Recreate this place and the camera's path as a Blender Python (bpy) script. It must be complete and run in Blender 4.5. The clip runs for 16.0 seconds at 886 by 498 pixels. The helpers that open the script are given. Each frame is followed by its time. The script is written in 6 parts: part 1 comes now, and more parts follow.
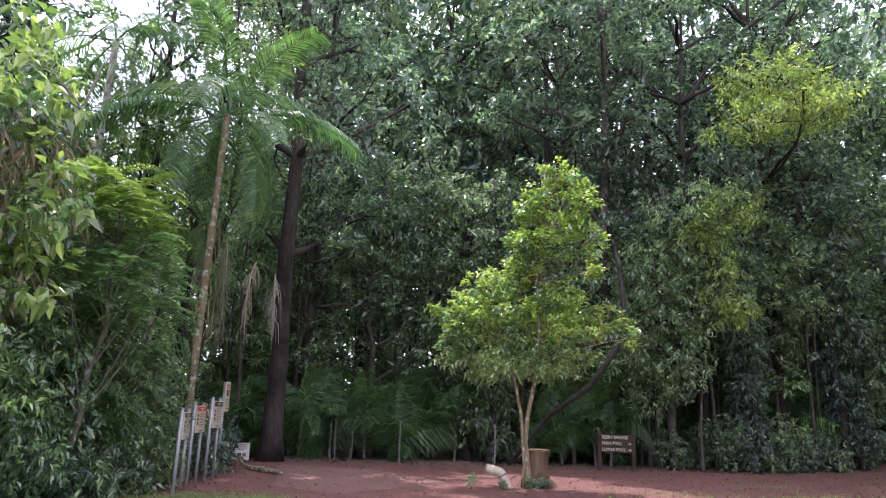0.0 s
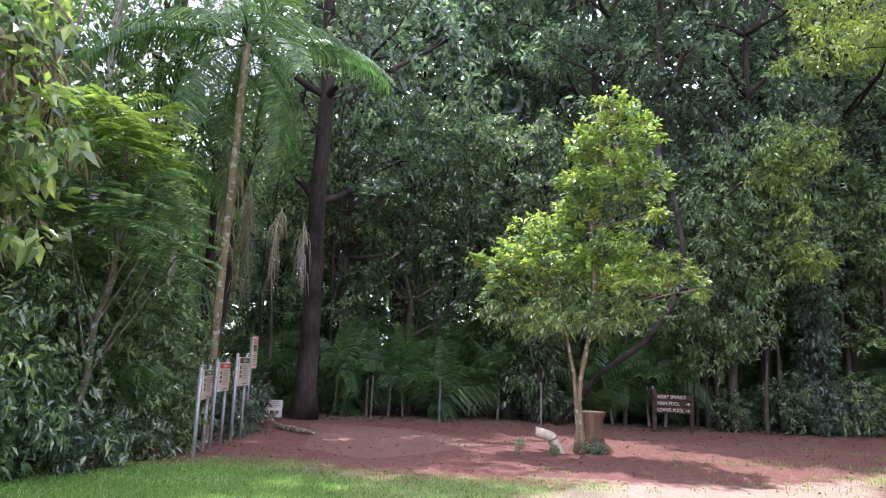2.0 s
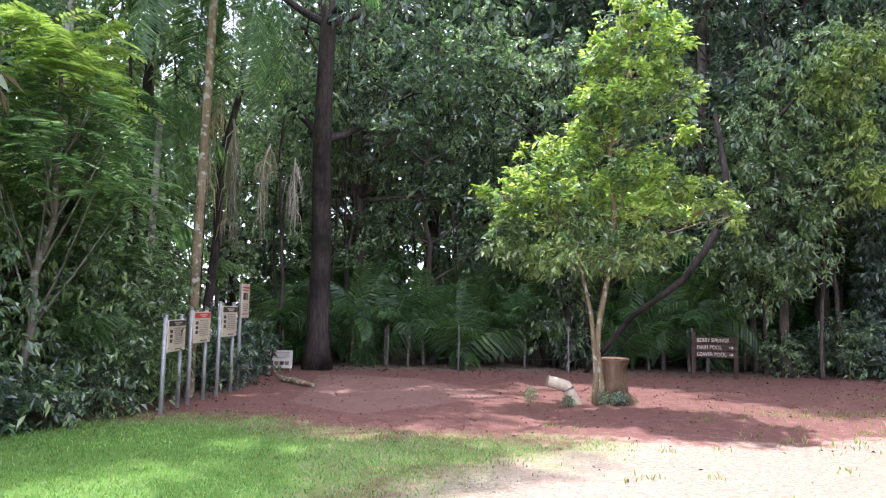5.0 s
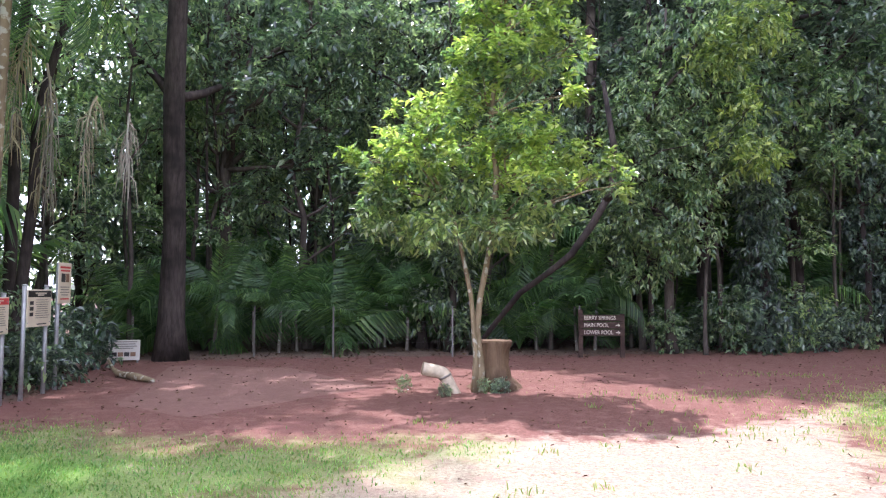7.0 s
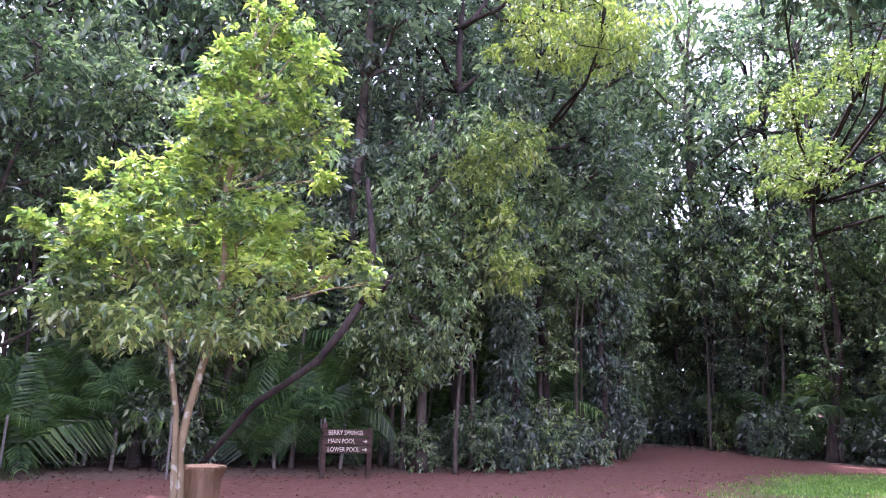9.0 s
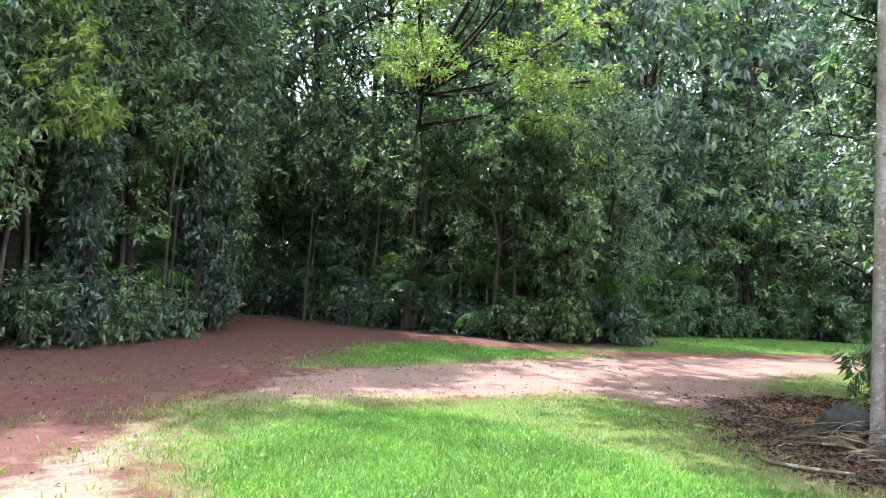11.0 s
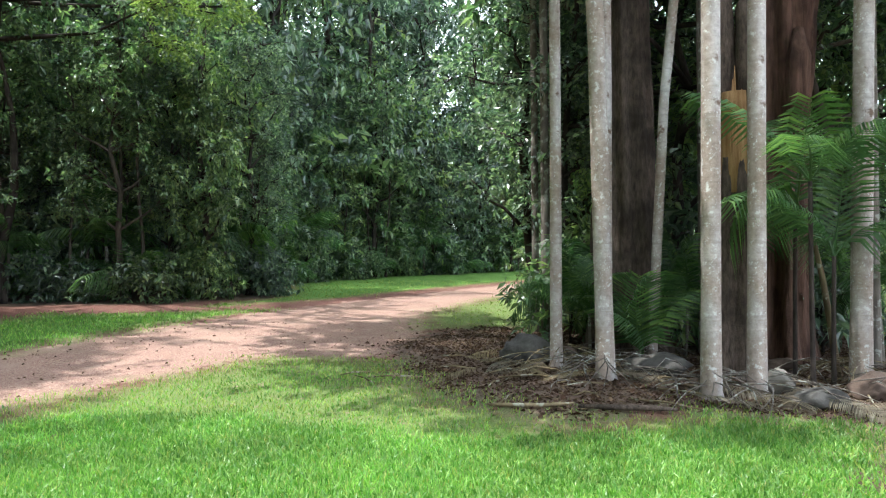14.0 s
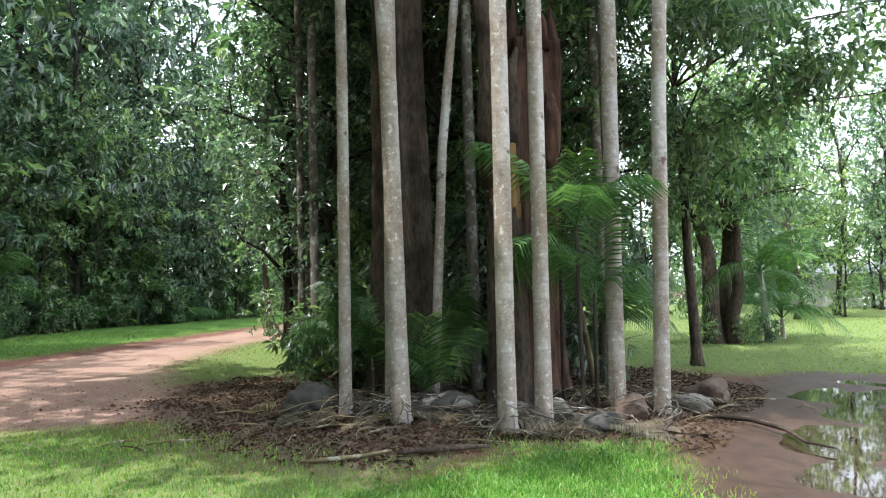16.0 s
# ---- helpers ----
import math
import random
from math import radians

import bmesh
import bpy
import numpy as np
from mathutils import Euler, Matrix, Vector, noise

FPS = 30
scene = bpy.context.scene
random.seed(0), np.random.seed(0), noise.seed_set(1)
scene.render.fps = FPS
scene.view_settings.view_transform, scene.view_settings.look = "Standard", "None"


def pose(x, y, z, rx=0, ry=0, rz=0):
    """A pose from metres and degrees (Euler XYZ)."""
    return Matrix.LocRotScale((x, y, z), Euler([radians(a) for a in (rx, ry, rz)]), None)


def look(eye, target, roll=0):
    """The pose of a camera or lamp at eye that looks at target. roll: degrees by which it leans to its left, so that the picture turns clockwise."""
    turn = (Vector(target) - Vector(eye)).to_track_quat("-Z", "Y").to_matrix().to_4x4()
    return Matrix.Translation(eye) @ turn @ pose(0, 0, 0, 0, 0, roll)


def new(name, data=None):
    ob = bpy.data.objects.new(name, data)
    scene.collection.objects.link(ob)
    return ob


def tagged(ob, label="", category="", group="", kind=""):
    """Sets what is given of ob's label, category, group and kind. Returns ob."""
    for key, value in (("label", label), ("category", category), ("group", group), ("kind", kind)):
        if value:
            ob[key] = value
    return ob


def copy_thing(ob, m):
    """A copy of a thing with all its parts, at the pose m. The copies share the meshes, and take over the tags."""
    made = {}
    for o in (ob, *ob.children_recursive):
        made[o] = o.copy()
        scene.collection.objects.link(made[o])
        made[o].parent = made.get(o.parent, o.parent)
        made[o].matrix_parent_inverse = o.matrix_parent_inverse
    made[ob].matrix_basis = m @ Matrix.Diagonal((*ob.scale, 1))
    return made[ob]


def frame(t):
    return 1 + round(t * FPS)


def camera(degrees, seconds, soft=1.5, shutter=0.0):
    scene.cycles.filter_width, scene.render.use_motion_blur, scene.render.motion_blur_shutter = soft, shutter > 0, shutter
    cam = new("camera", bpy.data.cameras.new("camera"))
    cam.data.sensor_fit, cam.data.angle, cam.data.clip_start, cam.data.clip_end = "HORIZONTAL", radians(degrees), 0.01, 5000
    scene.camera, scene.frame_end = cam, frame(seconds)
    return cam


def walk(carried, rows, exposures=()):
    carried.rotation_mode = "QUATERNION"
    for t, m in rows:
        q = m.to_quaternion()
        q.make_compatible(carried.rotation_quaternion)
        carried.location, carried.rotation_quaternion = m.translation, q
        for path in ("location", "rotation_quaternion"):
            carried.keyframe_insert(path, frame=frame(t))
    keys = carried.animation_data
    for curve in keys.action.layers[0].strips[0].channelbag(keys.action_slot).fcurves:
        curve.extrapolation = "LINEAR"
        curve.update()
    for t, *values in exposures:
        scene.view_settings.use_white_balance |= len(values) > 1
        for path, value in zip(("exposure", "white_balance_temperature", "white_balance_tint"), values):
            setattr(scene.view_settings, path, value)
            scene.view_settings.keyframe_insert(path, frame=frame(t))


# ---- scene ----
cam = camera(66.1, 16.0, soft=1.2)
PATH = [
    (0, (0.997, 0.195, 1.434), (0.563, 2.091, 1.899), 1.9),
    (0.5, (0.92, 0.58, 1.447), (0.527, 2.508, 1.802), 2.3),
    (1, (0.831, 0.905, 1.482), (0.368, 2.824, 1.801), 1.7),
    (1.5, (0.67, 1.244, 1.495), (0.123, 3.137, 1.839), 1.5),
    (2, (0.567, 1.555, 1.508), (0.025, 3.451, 1.842), 2.2),
    (2.5, (0.54, 1.885, 1.478), (-0.007, 3.784, 1.785), 2.1),
    (3, (0.505, 2.193, 1.505), (-0.069, 4.084, 1.811), 1.2),
    (3.2, (0.518, 2.29, 1.502), (-0.077, 4.176, 1.805), 0.8),
    (5.3, (1.1, 3.329, 1.479), (0.406, 5.198, 1.649), 1.0),
    (5.5, (1.055, 3.462, 1.49), (0.401, 5.345, 1.659), 1.1),
    (6, (1.023, 3.837, 1.484), (0.493, 5.759, 1.638), 1.1),
    (6.5, (1.075, 4.264, 1.479), (0.606, 6.205, 1.6), 0.2),
    (7, (1.106, 4.611, 1.475), (0.702, 6.565, 1.601), 0.1),
    (7.5, (1.145, 5.02, 1.557), (0.837, 6.985, 1.772), -0.3),
    (8, (1.293, 5.389, 1.592), (1.071, 7.341, 1.967), 1.3),
    (8.5, (1.429, 5.679, 1.612), (1.368, 7.623, 2.078), 2.0),
    (9, (1.51, 5.998, 1.628), (1.754, 7.936, 2.058), 1.7),
    (9.5, (1.663, 6.232, 1.602), (2.219, 8.126, 1.929), 1.2),
    (10, (1.938, 6.544, 1.612), (2.785, 8.343, 1.831), 2.5),
    (10.2, (2.029, 6.643, 1.629), (2.98, 8.391, 1.827), 3.1),
    (12.3, (2.599, 7.734, 1.617), (4.139, 9.01, 1.639), 0.8),
    (12.5, (2.641, 7.803, 1.614), (4.219, 9.032, 1.64), 0.5),
    (13, (2.751, 8.107, 1.588), (4.481, 9.109, 1.576), -0.1),
    (13.5, (2.845, 8.39, 1.58), (4.685, 9.175, 1.544), -0.2),
    (14, (2.928, 8.691, 1.599), (4.818, 9.345, 1.595), 0.0),
    (14.5, (2.912, 8.905, 1.623), (4.856, 9.374, 1.648), -0.2),
    (15, (2.887, 9.148, 1.657), (4.874, 9.363, 1.731), -1.6),
    (15.5, (3.024, 9.403, 1.608), (5.02, 9.388, 1.72), -2.3),
    (16, (3.111, 9.681, 1.574), (5.1, 9.518, 1.695), -0.9),
]
walk(cam, [(t, look(eye, target, roll)) for t, eye, target, roll in PATH], [(0, 0.5, 5800, 34), (3, 0.8, 5800, 34), (5.5, 0.92, 5750, 28), (7, 0.96, 5700, 30), (8.0, 1.25, 5450, 44), (9.0, 1.25, 5550, 52), (10.0, 1.17, 5650, 34), (12.5, 0.82, 5900, 8), (14, 0.66, 5900, 8), (16, 0.5, 6000, 8)])

# ---- light ----
SUN_AZ, SUN_EL = -28.0, 66.0          # degrees from +y towards +x, and above the ground
world = bpy.data.worlds.new("sky")
scene.world = world
world.use_nodes = True
wn = world.node_tree.nodes
sky = wn.new("ShaderNodeTexSky")
sky.sky_type, sky.sun_disc = "NISHITA", False
sky.sun_elevation, sky.sun_rotation = radians(SUN_EL), radians(SUN_AZ)
sky.air_density, sky.dust_density, sky.ozone_density = 1.0, 2.5, 1.0
wn["Background"].inputs["Strength"].default_value = 0.125
haze = wn.new("ShaderNodeMix")            # thin white cloud over the whole sky
haze.data_type = "RGBA"
haze.inputs[0].default_value = 0.6
haze.inputs[7].default_value = (22.0, 22.8, 23.6, 1)
world.node_tree.links.new(sky.outputs[0], haze.inputs[6])
world.node_tree.links.new(haze.outputs[2], wn["Background"].inputs["Color"])
sun = new("sun", bpy.data.lights.new("sun", "SUN"))
sun.data.energy, sun.data.angle, sun.data.color = 5.0, radians(0.6), (1.0, 0.95, 0.86)
to_sun = Vector((math.sin(radians(SUN_AZ)) * math.cos(radians(SUN_EL)), math.cos(radians(SUN_AZ)) * math.cos(radians(SUN_EL)), math.sin(radians(SUN_EL))))
sun.matrix_world = look(to_sun * 60, (0, 0, 0))

# ---- materials ----
RNG = np.random.default_rng(7)


class Mat:
    """Small wrapper for building node materials."""

    def __init__(self, name):
        self.m = bpy.data.materials.new(name)
        self.m.use_nodes = True
        self.t = self.m.node_tree
        self.n = self.t.nodes
        self.bsdf = self.n["Principled BSDF"]
        self.out = self.n["Material Output"]
        self.coord = self.n.new("ShaderNodeTexCoord")

    def link(self, a, b):
        self.t.links.new(a, b)

    def noise(self, scale, detail=4.0, rough=0.6, src="Object", stretch=None):
        nd = self.n.new("ShaderNodeTexNoise")
        nd.inputs["Scale"].default_value = scale
        nd.inputs["Detail"].default_value = detail
        nd.inputs["Roughness"].default_value = rough
        if stretch:
            mp = self.n.new("ShaderNodeMapping")
            mp.inputs["Scale"].default_value = stretch
            self.link(self.coord.outputs[src], mp.inputs["Vector"])
            self.link(mp.outputs[0], nd.inputs["Vector"])
        else:
            self.link(self.coord.outputs[src], nd.inputs["Vector"])
        return nd.outputs["Fac"]

    def ramp(self, fac, *stops):
        r = self.n.new("ShaderNodeValToRGB")
        e = r.color_ramp.elements
        while len(e) < len(stops):
            e.new(0.5)
        for el, (p, c) in zip(e, stops):
            el.position, el.color = p, (*c, 1) if len(c) == 3 else c
        self.link(fac, r.inputs[0])
        return r.outputs[0]

    def step(self, fac, lo, hi):
        r = self.n.new("ShaderNodeMapRange")
        r.interpolation_type = "SMOOTHSTEP"
        r.inputs[1].default_value, r.inputs[2].default_value = lo, hi
        self.link(fac, r.inputs[0])
        return r.outputs[0]

    def mix(self, fac, a, b, mode="MIX"):
        x = self.n.new("ShaderNodeMix")
        x.data_type, x.blend_type = "RGBA", mode
        for v, s in ((fac, x.inputs[0]), (a, x.inputs[6]), (b, x.inputs[7])):
            if isinstance(v, (int, float)):
                s.default_value = v
            elif isinstance(v, tuple):
                s.default_value = (*v, 1)
            else:
                self.link(v, s)
        return x.outputs[2]

    def math(self, op, a, b):
        x = self.n.new("ShaderNodeMath")
        x.operation = op
        for v, s in ((a, x.inputs[0]), (b, x.inputs[1])):
            if isinstance(v, (int, float)):
                s.default_value = v
            else:
                self.link(v, s)
        return x.outputs[0]

    def colour(self, c):
        if isinstance(c, tuple):
            self.bsdf.inputs["Base Color"].default_value = (*c, 1)
        else:
            self.link(c, self.bsdf.inputs["Base Color"])
        return self

    def rough(self, v, metal=0.0, spec=0.5):
        if isinstance(v, (int, float)):
            self.bsdf.inputs["Roughness"].default_value = v
        else:
            self.link(v, self.bsdf.inputs["Roughness"])
        self.bsdf.inputs["Metallic"].default_value = metal
        self.bsdf.inputs["Specular IOR Level"].default_value = spec
        return self

    def bump(self, h, strength=0.5, dist=0.02):
        b = self.n.new("ShaderNodeBump")
        b.inputs["Strength"].default_value, b.inputs["Distance"].default_value = strength, dist
        self.link(h, b.inputs["Height"])
        self.link(b.outputs[0], self.bsdf.inputs["Normal"])
        return self


def leaf_material(name, dark, mid, light, trans=0.4, gloss=0.3, rough=0.38, patch=(0.76, 1.18)):
    """Leaves: two-sided diffuse and translucent, a waxy gloss, tone by leaf and by plant."""
    k = Mat(name)
    geo = k.n.new("ShaderNodeNewGeometry")
    inf = k.n.new("ShaderNodeObjectInfo")
    c = k.ramp(geo.outputs["Random Per Island"], (0.0, dark), (0.55, mid), (1.0, light))
    tone = k.ramp(inf.outputs["Random"], (0.0, (0.72, 0.8, 0.8)), (0.5, (1, 1, 1)), (1.0, (1.22, 1.16, 0.86)))
    c = k.mix(1.0, c, tone, "MULTIPLY")
    big = k.noise(0.9, 3)
    c = k.mix(1.0, c, k.ramp(big, (0.3, (patch[0],) * 3), (0.7, (patch[1], patch[1], patch[1] * 0.92))), "MULTIPLY")
    k.n.remove(k.bsdf)
    dif, tra, glo = k.n.new("ShaderNodeBsdfDiffuse"), k.n.new("ShaderNodeBsdfTranslucent"), k.n.new("ShaderNodeBsdfGlossy")
    k.link(c, dif.inputs["Color"])
    k.link(k.mix(1.0, c, (1.4, 1.6, 1.0), "MULTIPLY"), tra.inputs["Color"])
    glo.inputs["Roughness"].default_value = rough
    glo.inputs["Color"].default_value = (1, 1, 1, 1)
    m1, m2 = k.n.new("ShaderNodeMixShader"), k.n.new("ShaderNodeMixShader")
    m1.inputs[0].default_value = trans
    k.link(dif.outputs[0], m1.inputs[1]), k.link(tra.outputs[0], m1.inputs[2])
    lw = k.n.new("ShaderNodeLayerWeight")
    lw.inputs[0].default_value = 0.5
    k.link(k.math("MULTIPLY", k.math("ADD", k.math("MULTIPLY", k.math("POWER", lw.outputs["Facing"], 4.0), 0.5), 0.075), gloss), m2.inputs[0])
    k.link(m1.outputs[0], m2.inputs[1]), k.link(glo.outputs[0], m2.inputs[2])
    k.link(m2.outputs[0], k.out.inputs["Surface"])
    return k.m


M = {}
M["leaf_dark"] = leaf_material("leaf_dark", (0.032, 0.066, 0.054), (0.096, 0.160, 0.118), (0.31, 0.40, 0.27), 0.5, 0.95, 0.34, (0.62, 1.35))
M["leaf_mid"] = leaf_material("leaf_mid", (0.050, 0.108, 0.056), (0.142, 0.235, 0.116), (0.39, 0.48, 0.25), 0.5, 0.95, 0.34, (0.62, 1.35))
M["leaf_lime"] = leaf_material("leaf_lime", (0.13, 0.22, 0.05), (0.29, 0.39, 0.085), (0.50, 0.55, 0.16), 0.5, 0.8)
M["leaf_olive"] = leaf_material("leaf_olive", (0.10, 0.17, 0.045), (0.22, 0.30, 0.075), (0.44, 0.50, 0.16), 0.5, 0.8)
M["frond"] = leaf_material("frond", (0.045, 0.105, 0.042), (0.080, 0.165, 0.062), (0.18, 0.30, 0.10), 0.45, 0.35, 0.42)
M["frond_dry"] = leaf_material("frond_dry", (0.10, 0.078, 0.058), (0.18, 0.145, 0.11), (0.26, 0.22, 0.18), 0.2, 0.12, 0.6)
M["frond_pale"] = leaf_material("frond_pale", (0.24, 0.21, 0.17), (0.36, 0.32, 0.27), (0.48, 0.45, 0.39), 0.2, 0.12, 0.6)
M["leaf_brown"] = leaf_material("leaf_brown", (0.055, 0.027, 0.017), (0.11, 0.06, 0.04), (0.23, 0.155, 0.105), 0.08, 0.12, 0.6)
M["grass"] = leaf_material("grass_blade", (0.08, 0.205, 0.036), (0.15, 0.315, 0.070), (0.31, 0.46, 0.15), 0.45, 0.5, 0.42, (0.62, 1.3))
M["grass_dry"] = leaf_material("grass_pale", (0.20, 0.29, 0.06), (0.31, 0.37, 0.10), (0.44, 0.44, 0.19), 0.4, 0.25, 0.5)


def bark(name, a, b, scale=6.0, stretch=(1, 1, 0.18), depth=0.6, spots=None):
    k = Mat(name)
    n = k.noise(scale * 3, 6, 0.65, stretch=stretch)
    c = k.ramp(n, (0.3, a), (0.7, b))
    c = k.mix(k.step(k.noise(1.1, 3), 0.42, 0.7), c, tuple(x * 0.62 for x in a))
    if spots:
        c = k.mix(k.step(k.noise(9.0, 3, 0.5), 0.55, 0.62), c, spots)
    return k.colour(c).rough(0.9, 0, 0.2).bump(n, depth, 0.03).m


M["bark_dark"] = bark("bark_dark", (0.026, 0.021, 0.019), (0.085, 0.068, 0.058))
M["bark_red"] = bark("bark_red", (0.06, 0.034, 0.026), (0.20, 0.115, 0.085), 5.0, (1, 1, 0.12), 1.0)
M["bark_brown"] = bark("bark_brown", (0.042, 0.032, 0.026), (0.165, 0.125, 0.100), 7.0, (1, 1, 0.32), 1.0)
M["bark_wood"] = bark("bark_wood", (0.05, 0.041, 0.034), (0.14, 0.118, 0.098))
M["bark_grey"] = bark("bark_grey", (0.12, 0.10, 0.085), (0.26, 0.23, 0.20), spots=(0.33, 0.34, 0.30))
M["bark_light"] = bark("bark_light", (0.17, 0.13, 0.075), (0.31, 0.25, 0.15), spots=(0.38, 0.37, 0.29))
M["heartwood"] = bark("heartwood", (0.24, 0.13, 0.05), (0.50, 0.32, 0.15), 5.0, (1, 1, 0.1), 1.0)


def palm_bark():
    """Grey-brown palm stem: faint leaf-scar rings, pale weathered stretches, small white lichen spots."""
    k = Mat("palm_bark")
    ring = k.noise(10.0, 2, 0.5, stretch=(0.2, 0.2, 2.2))
    n = k.noise(16, 6, 0.7)
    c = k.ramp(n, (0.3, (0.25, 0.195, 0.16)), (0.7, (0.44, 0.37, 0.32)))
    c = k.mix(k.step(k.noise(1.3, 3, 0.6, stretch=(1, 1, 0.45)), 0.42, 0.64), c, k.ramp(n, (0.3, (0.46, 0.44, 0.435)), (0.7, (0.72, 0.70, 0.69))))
    c = k.mix(k.math("MULTIPLY", k.step(ring, 0.56, 0.70), 0.28), c, (0.20, 0.165, 0.13))
    clump = k.step(k.noise(2.6, 3, 0.6), 0.40, 0.62)
    c = k.mix(k.math("MULTIPLY", k.step(k.noise(33.0, 3, 0.6), 0.60, 0.67), clump), c, (0.68, 0.69, 0.65))
    c = k.mix(k.math("MULTIPLY", k.step(k.noise(13.0, 5, 0.65), 0.57, 0.65), 0.8), c, (0.66, 0.665, 0.64))
    c = k.mix(k.step(k.noise(5.0, 4, 0.6), 0.62, 0.72), c, (0.17, 0.12, 0.09))
    return k.colour(c).rough(0.88, 0, 0.2).bump(k.math("ADD", n, ring), 0.5, 0.012).m


M["palm_bark"] = palm_bark()


def stone(name, a, b):
    k = Mat(name)
    n = k.noise(5, 8, 0.7)
    c = k.mix(k.step(k.noise(2.2, 3), 0.5, 0.65), k.ramp(n, (0.3, a), (0.7, b)), tuple(x * 0.5 for x in a))
    return k.colour(c).rough(0.92, 0, 0.25).bump(n, 0.8, 0.03).m


M["stone_pale"] = stone("stone_pale", (0.15, 0.135, 0.115), (0.32, 0.295, 0.255))
M["stone_grey"] = stone("stone_grey", (0.06, 0.056, 0.052), (0.145, 0.137, 0.125))
M["stone_brown"] = stone("stone_brown", (0.10, 0.07, 0.055), (0.22, 0.16, 0.13))


def plain(name, c, rough=0.6, metal=0.0, vary=0.25, scale=14.0, bump=0.15):
    k = Mat(name)
    n = k.noise(scale, 5)
    lo, hi = tuple(x * (1 - vary) for x in c), tuple(min(1, x * (1 + vary)) for x in c)
    col = k.ramp(n, (0.3, lo), (0.7, hi))
    col = k.mix(k.step(k.noise(scale * 0.18, 3), 0.5, 0.75), col, tuple(x * 0.75 for x in c))
    return k.colour(col).rough(rough, metal).bump(n, bump, 0.004).m


M["galvanised"] = plain("galvanised_steel", (0.36, 0.365, 0.36), 0.55, 0.5, 0.18)
M["sign_cream"] = plain("sign_cream", (0.66, 0.58, 0.43), 0.45, 0, 0.06, 5)
M["sign_white"] = plain("sign_white", (0.56, 0.53, 0.46), 0.45, 0, 0.07, 5)
M["sign_black"] = plain("sign_black", (0.025, 0.022, 0.02), 0.45, 0, 0.2)
M["sign_red"] = plain("sign_red", (0.55, 0.05, 0.045), 0.45, 0, 0.1)
M["sign_brown"] = plain("sign_brown", (0.20, 0.11, 0.06), 0.5, 0, 0.2)
M["sign_grey"] = plain("sign_print", (0.20, 0.18, 0.15), 0.5, 0, 0.2)
M["timber"] = bark("stained_timber", (0.045, 0.03, 0.024), (0.105, 0.07, 0.055), 5.0, (0.2, 1, 1), 0.4)
M["routed_paint"] = plain("routed_paint", (0.62, 0.56, 0.44), 0.6, 0, 0.15)
M["concrete"] = plain("pipe_concrete", (0.50, 0.42, 0.30), 0.85, 0, 0.25, 7, 0.5)
M["wire"] = plain("wire", (0.22, 0.21, 0.20), 0.5, 0.7)
M["stump_wood"] = bark("stump_wood", (0.095, 0.06, 0.036), (0.22, 0.15, 0.09), 5, (1, 1, 0.1), 0.8)
M["wall_paint"] = plain("wall_paint", (0.70, 0.68, 0.62), 0.8)
M["roof_sheet"] = plain("roof_sheet", (0.33, 0.34, 0.34), 0.5, 0.4)


